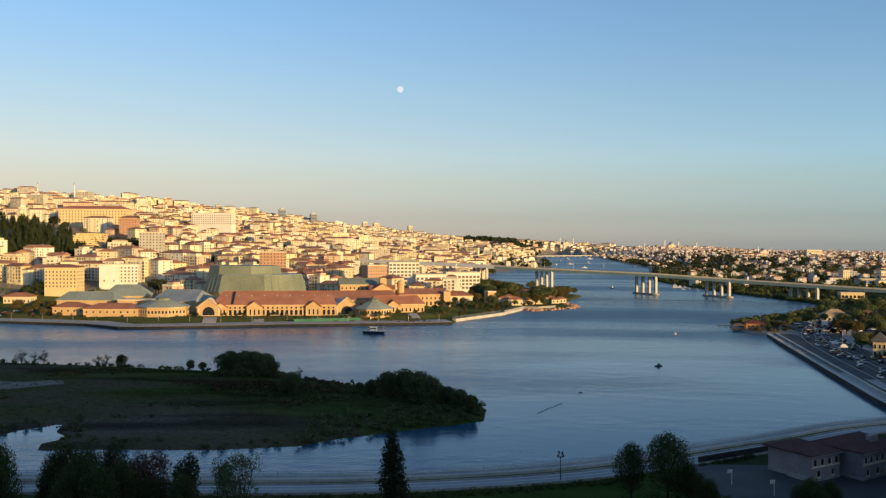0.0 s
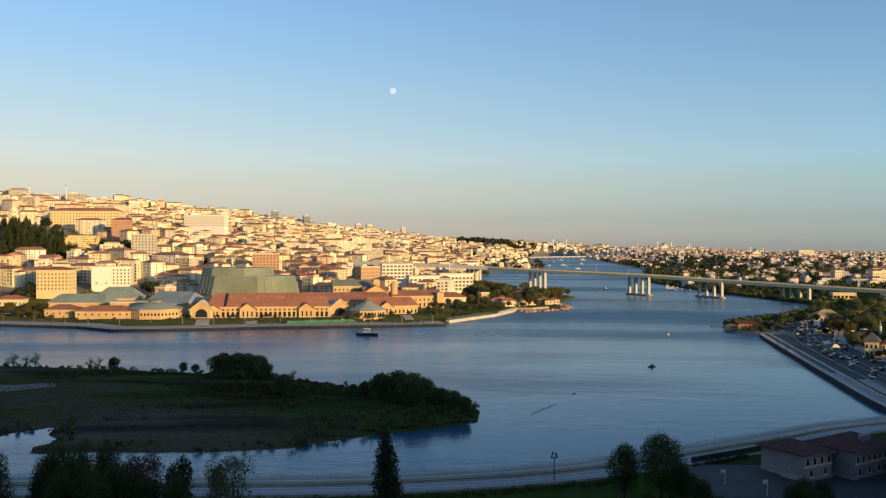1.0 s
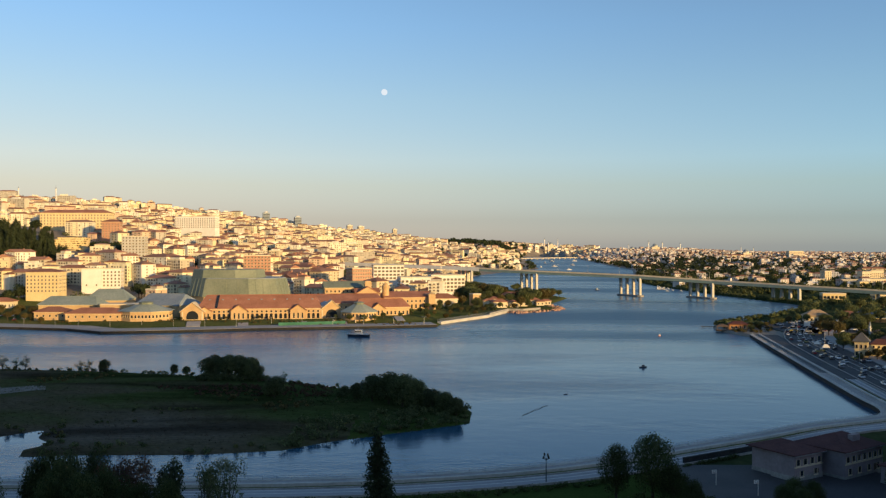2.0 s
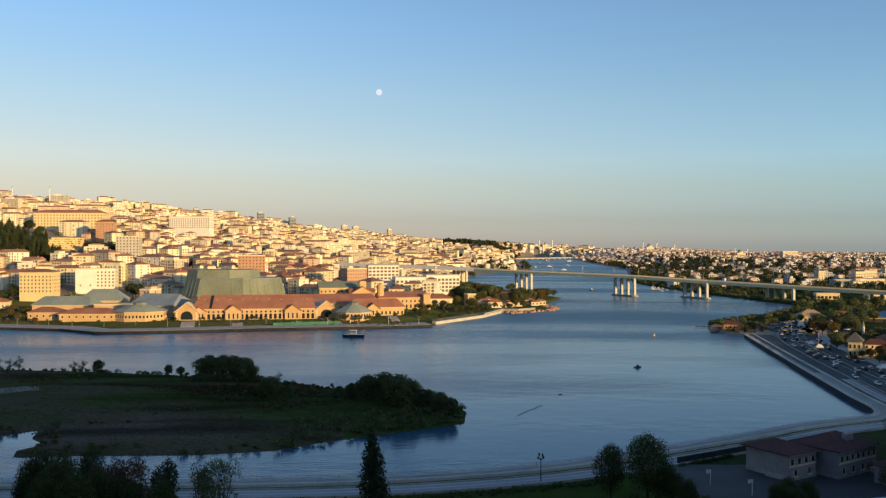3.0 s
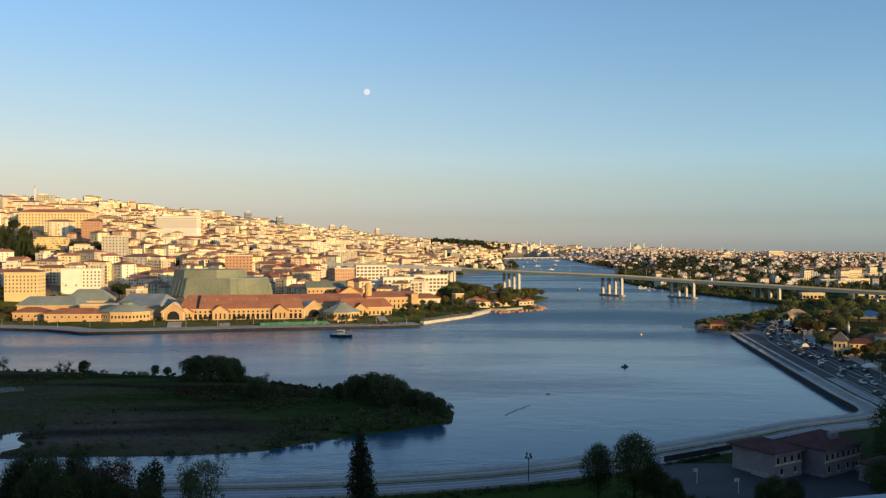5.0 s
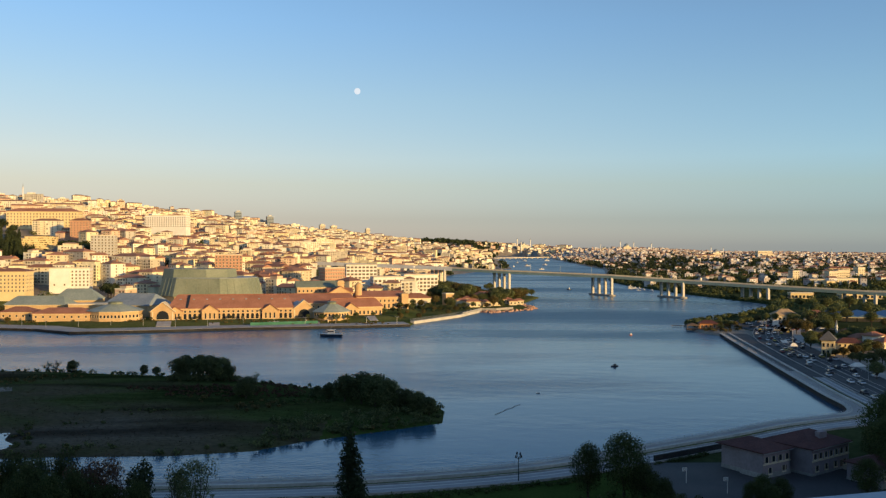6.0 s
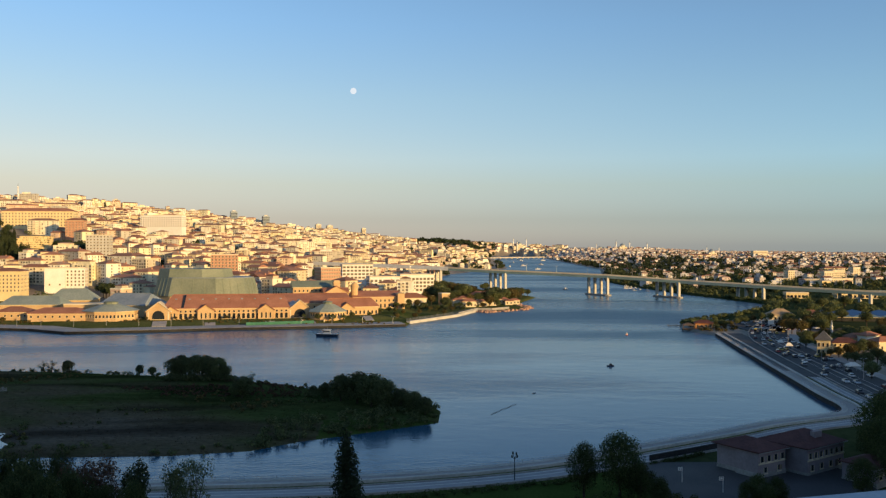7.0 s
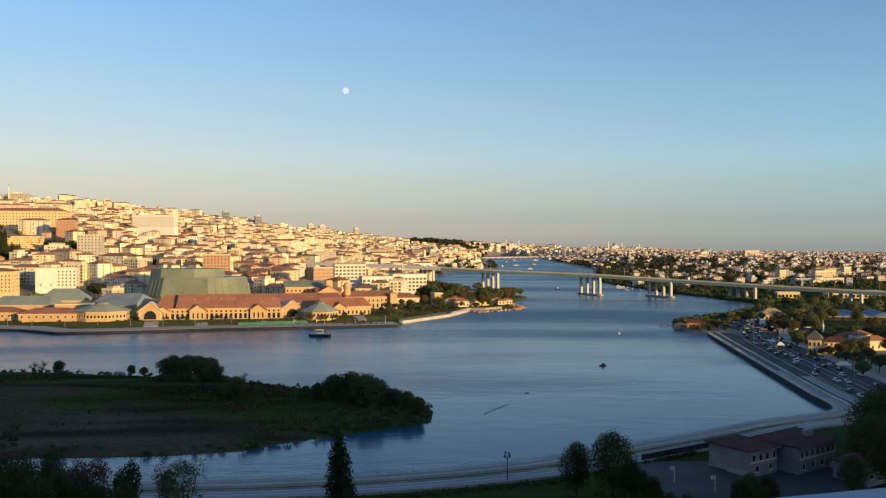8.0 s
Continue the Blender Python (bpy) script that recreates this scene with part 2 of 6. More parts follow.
PAINTS = [(0.76, 0.66, 0.44), (0.80, 0.74, 0.57), (0.62, 0.51, 0.34), (0.78, 0.69, 0.47), (0.82, 0.78, 0.64), (0.58, 0.51, 0.39), (0.70, 0.50, 0.35), (0.76, 0.65, 0.39), (0.50, 0.46, 0.38), (0.80, 0.75, 0.62), (0.78, 0.70, 0.46), (0.80, 0.72, 0.53)]
CLAYS = [(0.31, 0.145, 0.09), (0.38, 0.19, 0.12), (0.24, 0.12, 0.085), (0.34, 0.215, 0.155), (0.41, 0.20, 0.125), (0.29, 0.155, 0.105)]
WALLS = palette("house_plaster", PAINTS)
FAR_WALLS = palette("far_house_plaster", PAINTS, by="piece")
EAST_WALLS = palette("east_house_plaster", [(0.62, 0.58, 0.54), (0.72, 0.69, 0.66), (0.48, 0.42, 0.38), (0.66, 0.60, 0.52), (0.55, 0.45, 0.40), (0.74, 0.71, 0.67)], by="piece")
FAR_ROOFS = palette("far_roof_tile", CLAYS, by="piece")
ROOFS = palette("roof_tile", CLAYS, scale=1.2)


# ---------------------------------------------------------------- mesh building
class Shape:
    """Collects vertices and faces for one mesh."""
    def __init__(self):
        self.v, self.f, self.mi = [], [], []

    def add(self, verts, faces, mi=0):
        k = len(self.v)
        self.v += [tuple(p) for p in verts]
        self.f += [tuple(k + i for i in q) for q in faces]
        self.mi += [mi] * len(faces)
        return self

    def box(self, x0, x1, y0, y1, z0, z1, mi=0):
        return self.add([(x0, y0, z0), (x1, y0, z0), (x1, y1, z0), (x0, y1, z0), (x0, y0, z1), (x1, y0, z1), (x1, y1, z1), (x0, y1, z1)],
                        [(0, 3, 2, 1), (4, 5, 6, 7), (0, 1, 5, 4), (1, 2, 6, 5), (2, 3, 7, 6), (3, 0, 4, 7)], mi)

    def hip(self, x0, x1, y0, y1, z0, z1, run=None, thick=0.3):
        """A hipped roof with its ridge along the longer side (run: how far the ridge stops short of the ends; 0 is a gable)."""
        w, d = x1 - x0, y1 - y0
        if w >= d:
            e = d / 2 if run is None else run
            r = [(x0 + e, (y0 + y1) / 2, z1), (x1 - e, (y0 + y1) / 2, z1)]
            up = [(4, 5, 9, 8), (5, 6, 9), (6, 7, 8, 9), (7, 4, 8)]
        else:
            e = w / 2 if run is None else run
            r = [((x0 + x1) / 2, y0 + e, z1), ((x0 + x1) / 2, y1 - e, z1)]
            up = [(4, 5, 8), (5, 6, 9, 8), (6, 7, 9), (7, 4, 8, 9)]
        base = [(x0, y0), (x1, y0), (x1, y1), (x0, y1)]
        return self.add([(*p, z0 - thick) for p in base] + [(*p, z0) for p in base] + r, [(3, 2, 1, 0), (0, 1, 5, 4), (1, 2, 6, 5), (2, 3, 7, 6), (3, 0, 4, 7)] + up)

    def prism(self, ring, z0, z1, top=1.0, shift=(0, 0)):
        """A polygon drawn up from z0 to z1, its top scaled about the middle."""
        n = len(ring)
        cx, cy = sum(p[0] for p in ring) / n, sum(p[1] for p in ring) / n
        up = [(cx + (x - cx) * top + shift[0], cy + (y - cy) * top + shift[1], z1) for x, y in ring]
        return self.add([(x, y, z0) for x, y in ring] + up, [tuple(range(n - 1, -1, -1)), tuple(range(n, 2 * n))] + [(i, (i + 1) % n, n + (i + 1) % n, n + i) for i in range(n)])

    def rod(self, a, b, r0, r1=None, n=8):
        a, b = Vector(a), Vector(b)
        r1 = r0 if r1 is None else r1
        q = (b - a).to_track_quat("Z", "Y")
        ring = [Vector((math.cos(i * math.tau / n), math.sin(i * math.tau / n), 0)) for i in range(n)]
        vs = [a + q @ (p * r0) for p in ring] + [b + q @ (p * r1) for p in ring]
        return self.add(vs, [tuple(range(n - 1, -1, -1)), tuple(range(n, 2 * n))] + [(i, (i + 1) % n, n + (i + 1) % n, n + i) for i in range(n)])

    def dome(self, c, r, squash=1.0, n=14, m=6):
        vs, fs = [], []
        for j in range(m):
            a = j / m * math.pi / 2
            vs += [(c[0] + r * math.cos(a) * math.cos(i * math.tau / n), c[1] + r * math.cos(a) * math.sin(i * math.tau / n), c[2] + squash * r * math.sin(a)) for i in range(n)]
        vs.append((c[0], c[1], c[2] + squash * r))
        for j in range(m - 1):
            fs += [(j * n + i, j * n + (i + 1) % n, (j + 1) * n + (i + 1) % n, (j + 1) * n + i) for i in range(n)]
        fs += [((m - 1) * n + i, (m - 1) * n + (i + 1) % n, m * n) for i in range(n)]
        return self.add(vs, fs)

    def mesh(self, name, *mats, smooth=False):
        me = bpy.data.meshes.new(name)
        me.from_pydata(self.v, [], self.f)
        for m in mats:
            me.materials.append(m)
        if len(mats) > 1:
            me.polygons.foreach_set("material_index", self.mi)
        if smooth:
            me.polygons.foreach_set("use_smooth", [True] * len(me.polygons))
        me.update()
        return me


def thing(name, m, label, category, group="", kind=""):
    ob = new(name)
    ob.matrix_basis = m
    ob.empty_display_size = 0.5
    return tagged(ob, label, category, group, kind)


def part(name, shape, material, parent, label="", m=None, kind=""):
    data = shape if isinstance(shape, bpy.types.Mesh) else shape.mesh(name, material)
    ob = new(name, data)
    ob.parent = parent
    if m:
        ob.matrix_basis = m
    return tagged(ob, label, kind=kind)


def solid(name, shape, material, label, category, kind="", m=None, smooth=False):
    mats = material if isinstance(material, (list, tuple)) else (material,)
    ob = new(name, shape.mesh(name, *mats, smooth=smooth))
    if m:
        ob.matrix_basis = m
    return tagged(ob, label, category, kind=kind)


# ---------------------------------------------------------------- plan: shorelines, hills
QUAY = [(-700, 575), (-353, 559), (-316, 562), (-251, 547), (-220, 527), (-173, 537), (-122, 552), (-49, 565), (-11, 575)]
POINT = [(-9, 593), (26, 649), (45, 699), (56, 693), (87, 723), (92, 740), (87, 786), (119, 887), (109, 927), (85, 1000), (40, 1150), (20, 1400)]
UPPER = [(49, 1586), (130, 1833), (203, 2012), (215, 2200), (243, 2500), (246, 3055), (333, 4125), (481, 4280), (540, 3928), (467, 2845), (425, 2230), (404, 1918), (340, 1600)]
EAST = [(276, 1269), (276, 1130), (292, 959), (310, 850), (320, 786), (283, 705), (236, 649), (183, 589), (173, 569), (171, 539), (177, 515)]
ROADSIDE = [(179, 512), (159.5, 400), (148, 332), (142, 297), (140.5, 280), (136, 269), (128, 264)]
NEAR = [(104, 254), (84, 240), (63, 228), (38, 213), (16, 203), (-17, 195), (-49, 192), (-108, 191), (-300, 190), (-900, 190)]
INLET = np.array(QUAY + POINT + UPPER + EAST + ROADSIDE + NEAR, float)
ISLAND = np.array([(-320, 400), (-196, 375), (-161, 370), (-109, 358), (-78, 348), (-59, 337), (-30, 317), (-5, 311), (6, 281), (5, 262), (-14, 250), (-35, 237), (-46, 227),
                   (-67, 222), (-101, 221), (-113, 219), (-116, 227), (-112, 234), (-119, 241), (-122, 252), (-131, 242), (-134, 226), (-142, 205), (-320, 214)], float)


def inside(poly, x, y):
    """Signed distance to a polygon: positive inside it."""
    x, y = np.asarray(x, float), np.asarray(y, float)
    best, odd = np.full(x.shape, 1e9), np.zeros(x.shape, bool)
    for (ax, ay), (bx, by) in zip(poly, np.roll(poly, -1, 0)):
        dx, dy = bx - ax, by - ay
        s = np.clip(((x - ax) * dx + (y - ay) * dy) / (dx * dx + dy * dy), 0, 1)
        best = np.minimum(best, np.hypot(x - ax - s * dx, y - ay - s * dy))
        if ay != by:
            odd ^= ((ay > y) != (by > y)) & (x < (bx - ax) * (y - ay) / (by - ay) + ax)
    return np.where(odd, best, -best)


# the ridges that close the view: bearing (x / y), where the rise starts, where the ridge stands and how high it is
BEAR = np.array([-0.90, -0.52, -0.39, -0.256, -0.123, -0.016, 0.05, 0.08, 0.145, 0.25, 0.344, 0.52, 0.9])
START = np.array([680, 680, 690, 720, 760, 1250, 1800, 2300, 4300, 1900, 1250, 950, 800.])
RIDGE = np.array([1500, 1500, 1700, 2200, 2800, 3500, 4000, 4300, 4700, 4200, 3200, 2600, 2400.])
CREST = np.array([136, 132, 132, 125, 97, 72, 66, 56, 44, 36, 20, 12, 8.])


def bumps(x, y, s):
    return np.sin(x / s + 1.3 * np.sin(y / s * 0.7)) * np.cos(y / s * 1.1 + 0.6 * np.sin(x / s * 1.7))


def land(x, y):
    """Height of the ground, without water."""
    x, y = np.asarray(x, float), np.asarray(y, float)
    r = np.hypot(x, y)
    b = np.where(y > 1, x / np.maximum(y, 1), 9)
    far = np.clip((y - np.interp(b, BEAR, START)) / (np.interp(b, BEAR, RIDGE) - np.interp(b, BEAR, START)), 0, 1.25)
    rise = np.interp(b, BEAR, CREST) * np.where(far < 1, far ** 0.9, 1 - 0.5 * (far - 1))
    rise = np.where(y > 300, rise + np.clip(far * 8, 0, 1) * 3.0 * bumps(x, y, 95), 0)
    # the lookout's own hillside; behind it an unseen ridge, added to shade the shore
    slope = np.interp(r, [0, 12, 30, 60, 100, 140, 164, 176, 205], [51.0, 48.5, 41, 30, 18, 7.5, 1.4, 0.0, 0.0])
    ridge = np.interp(x, [-900, -300, 300, 650, 780, 1100, 2500], [110, 130, 134, 133, 107, 104, 75]) + 2.0 * bumps(x, y, 60)
    back = np.interp(-y, [-15, 0, 170, 260, 900, 2500], [0, 0.02, 1.0, 1.0, 0.7, 0.2]) * ridge
    side = np.interp(-y, [-170, -60, 60], [0, 0.2, 1]) * np.interp(np.abs(x), [90, 300, 1500], [0, 1, 0.6]) * 45
    near = np.where(y < 230, np.maximum(np.maximum(slope, side), back), 0)
    return 1.3 + np.maximum(near, rise)


def ground(x, y):
    """Height of the ground with the inlet's bed and the island."""
    w = inside(INLET, x, y)
    h = land(x, y)
    h = np.where(w > -3, np.clip(-w, -3, 3) / 3 * 1.3, np.minimum(h, 1.3 + np.maximum(0, -w - 3) * 0.6))
    # raised lawn behind the promenade of the waterside halls
    lawn = np.interp(-w, [20, 31], [0, 2.0]) * np.clip((-np.asarray(x, float) - 5) / 12, 0, 1) * np.clip((np.asarray(x, float) + 345) / 12, 0, 1)
    h = np.where((w < -19) & (np.asarray(y, float) > 520) & (np.asarray(y, float) < 760), np.maximum(h, 1.3 + lawn), h)
    i = inside(ISLAND, x, y)
    isle = np.clip(i, -6, 6) / 6 * 1.0 + np.clip(i - 8, 0, 30) / 30 * (0.7 + 0.5 * bumps(np.asarray(x, float), np.asarray(y, float), 14))
    return np.where((w > 0) & (i > -6), np.maximum(isle, h), h)


def gz(x, y):
    return float(ground(np.array([x]), np.array([y]))[0])


def sheet(name, angles, radii, height, mats, pick, label, category):
    a, r = np.meshgrid(angles, radii)
    x, y = r * np.sin(a), r * np.cos(a)
    z = height(x, y)
    n, m = a.shape
    idx = np.arange(n * m).reshape(n, m)
    f = np.stack([idx[:-1, :-1], idx[:-1, 1:], idx[1:, 1:], idx[1:, :-1]], -1).reshape(-1, 4)
    me = bpy.data.meshes.new(name)
    me.from_pydata(np.stack([x, y, z], -1).reshape(-1, 3).tolist(), [], f[:, ::-1].tolist())
    for q in mats:
        me.materials.append(q)
    if pick:
        cx, cy = (x[:-1, :-1] + x[1:, 1:]) / 2, (y[:-1, :-1] + y[1:, 1:]) / 2
        me.polygons.foreach_set("material_index", pick(cx, cy).reshape(-1).astype(np.int32))
    me.polygons.foreach_set("use_smooth", [True] * len(me.polygons))
    me.update()
    return tagged(new(name, me), label, category, kind="structure")


def cover(x, y):
    """0 city earth, 1 dry grass, 2 marsh, 3 lawn, 4 woodland floor."""
    k = np.zeros(x.shape)
    k[y < 300] = 4
    k[(inside(ISLAND, x, y) > -8) & (inside(INLET, x, y) > 0)] = 2
    k[(y > 165) & (y < 262) & (x > -30) & (x < 60)] = 3
    k[(y > 500) & (x > -20)] = 1
    k[(y > 400) & (y < 730) & (x < 60) & (x > -400)] = 1
    k[(y > 505) & (y < 600) & (x > 160) & (x < 205)] = 0
    k[(y > 1400)] = 0
    k[(np.hypot((x + 172) / 21, (y - 311 + 2.5 * np.sin(x / 4)) / 7.5) < 1)] = 5
    k[(y > 430) & (x > 215) & (y < 1500)] = 4
    return k


angles = np.concatenate([np.arange(-180, -38, 4.0), np.arange(-38, 38, 0.16), np.arange(38, 179, 4.0), [180.0]]) * math.pi / 180
radii = np.concatenate([np.arange(0.0, 30, 3), np.arange(30, 170, 5), np.arange(170, 420, 2.5), np.geomspace(420, 4950, 190)])
sheet("ground", angles, radii, ground, (EARTH, GRASS, MARSH, LAWN, WOODS, SAND), cover, "hilly ground with grass, lawns and bare city earth", "ground")
sheet("water", angles, np.concatenate([np.arange(150, 700, 25), np.geomspace(700, 4950, 40)]), lambda x, y: 0 * x, (WATER,), None, "blue inlet water with fine ripples and calm streaks", "water")


def offset_line(line, d):
    """A line moved sideways by d, to its left."""
    p = [Vector(q) for q in line]
    out = []
    for i, q in enumerate(p):
        t = (p[min(i + 1, len(p) - 1)] - p[max(i - 1, 0)]).normalized()
        out.append((q.x - t.y * d, q.y + t.x * d))
    return out


def strip(line, d0, d1, z0, z1):
    """A kerb, wall or pavement: a band along a line from offset d0 to d1, between two heights."""
    a, b, n, s = offset_line(line, d0), offset_line(line, d1), len(line), Shape()
    vs = [(*p, z0) for p in a] + [(*p, z1) for p in a] + [(*p, z1) for p in b] + [(*p, z0) for p in b]
    fs = []
    for i in range(n - 1):
        for j in range(4):
            k = (j + 1) % 4
            fs.append((j * n + i, k * n + i, k * n + i + 1, j * n + i + 1))
    fs += [(0, 3 * n, 2 * n, n), (n - 1, 2 * n - 1, 3 * n - 1, 4 * n - 1)]
    return s.add(vs, [f[::-1] for f in fs])


def smooth_line(line, step=6.0):
    """Rounds the corners of a line a little."""
    for _ in range(2):
        out = [line[0]]
        for (ax, ay), (bx, by) in zip(line, line[1:]):
            out += [(ax * 0.75 + bx * 0.25, ay * 0.75 + by * 0.25), (ax * 0.25 + bx * 0.75, ay * 0.25 + by * 0.75)]
        line = out + [line[-1]]
    return line

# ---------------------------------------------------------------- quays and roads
solid("quay_wall", strip(QUAY, -0.8, 0.6, -2.0, 1.45), DARKSTONE, "stone quay wall along the water, shade put into its dark colour", "quay wall", "structure")
solid("promenade", strip(QUAY, 0.6, 20.0, -1.0, 1.55), PAVING, "pale paved waterside promenade", "promenade", "structure")
ROADLINE = smooth_line(ROADSIDE + NEAR[:8])
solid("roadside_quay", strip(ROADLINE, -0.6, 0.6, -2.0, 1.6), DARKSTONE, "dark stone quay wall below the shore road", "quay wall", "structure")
solid("shore_path", strip(ROADLINE[8:], 0.6, 5.0, -1.0, 1.7), PAVING, "pale paved footpath along the near shore", "footpath", "structure")
solid("roadside_path", strip(ROADLINE[:9], 0.6, 5.0, -1.0, 1.7), PATH, "grey paved footpath along the shore", "footpath", "structure")

# ---------------------------------------------------------------- bridge
AXIS = [(-330, 1260, 31.0), (-141, 1145, 28.0), (-17, 1066, 25.5), (89, 999, 21.7), (194, 932, 19.0), (260, 892, 15.4), (329, 842, 12.3), (406, 786, 9.0), (520, 700, 7.0)]


def on_axis(s):
    i = min(int(s), len(AXIS) - 2)
    return Vector(AXIS[i]).lerp(Vector(AXIS[i + 1]), s - i)


def band(pts, across, d0, d1, z0, z1):
    n, s = len(pts), Shape()
    vs = []
    for d, z in ((d0, z0), (d0, z1), (d1, z1), (d1, z0)):
        vs += [(p.x + across.x * d, p.y + across.y * d, p.z + z) for p in pts]
    fs = [(j * n + i, (j + 1) % 4 * n + i, (j + 1) % 4 * n + i + 1, j * n + i + 1) for i in range(n - 1) for j in range(4)]
    return s.add(vs, fs + [(0, 3 * n, 2 * n, n), (n - 1, 2 * n - 1, 3 * n - 1, 4 * n - 1)])


bridge = thing("road_bridge", pose(0, 0, 0), "long pale green girder bridge on concrete pillars over the inlet", "bridge")
deck = [on_axis(i / 8) for i in range(8 * (len(AXIS) - 1) + 1)]
ACROSS = Vector((0.47, -0.88, 0))
part("deck", band(deck, ACROSS, -17, 17, 2.9, 3.4), CONCRETE, bridge, "pale concrete road deck")
for d in (-16.7, 5.7):
    part("girder", band(deck, ACROSS, d, d + 11, 0.3, 2.9), GIRDER, bridge, "green steel box girder with the overhang's shade in its paint")
for d in (-17.2, -0.2, 16.8):
    part("parapet", band(deck, ACROSS, d, d + 0.4, 3.4, 4.6), CREAM, bridge, "sunlit pale parapet")
part("approach_wall", band(deck[:20], ACROSS, 17.25, 17.6, 0.2, 4.8), WHITE, bridge, "pale sunlit side wall of the approach")
pillar = Shape().prism([(-1.4, -1.1), (1.4, -1.1), (1.4, 1.1), (-1.4, 1.1)], 0, 1).mesh("pillar", CONCRETE)
for s, base, cap in ((1.4, 20, 0), (2.3, 3, 0), (3, 2, 1), (4, 2, 1), (5, 2, 1), (6, 1.5, 0), (7.0, 1, 0), (7.6, 1, 0)):
    c = on_axis(s)
    row = ACROSS.normalized()
    for k in (-1.5, -0.5, 0.5, 1.5):
        p = c + row * k * 10.6
        part("pillar", pillar, CONCRETE, bridge, "", pose(p.x, p.y, base - 2, 0, 0, 28) @ Matrix.Diagonal((1, 1, c.z - base + 3.0, 1)))
    if cap:
        cs = Shape()
        e = row * 20
        w = Vector((row.y, -row.x, 0)) * 4.2
        ring = [c + e + w * 0.5, c + e - w * 0.5, c + e * 0.85 - w, c - e * 0.85 - w, c - e - w * 0.5, c - e + w * 0.5, c - e * 0.85 + w, c + e * 0.85 + w]
        part("pile_cap", cs.prism([(p.x, p.y) for p in ring], -2, 1.6), STONE, bridge, "wide low concrete pile cap in the water")


# low bridge far up the inlet
far_bridge = thing("low_bridge", pose(0, 0, 0), "long low pale bridge far up the inlet", "bridge")
FARSPAN = [Vector((262 + 26 * i, 3350 + 28 * i, 4.2)) for i in range(11)]
part("deck", band(FARSPAN, Vector((0.73, -0.68, 0)), -8, 8, 0, 2.2), CREAM, far_bridge)
for q in FARSPAN:
    part("pillar", Shape().box(q.x - 3, q.x + 3, q.y - 3, q.y + 3, -3, 4.2), CONCRETE, far_bridge)


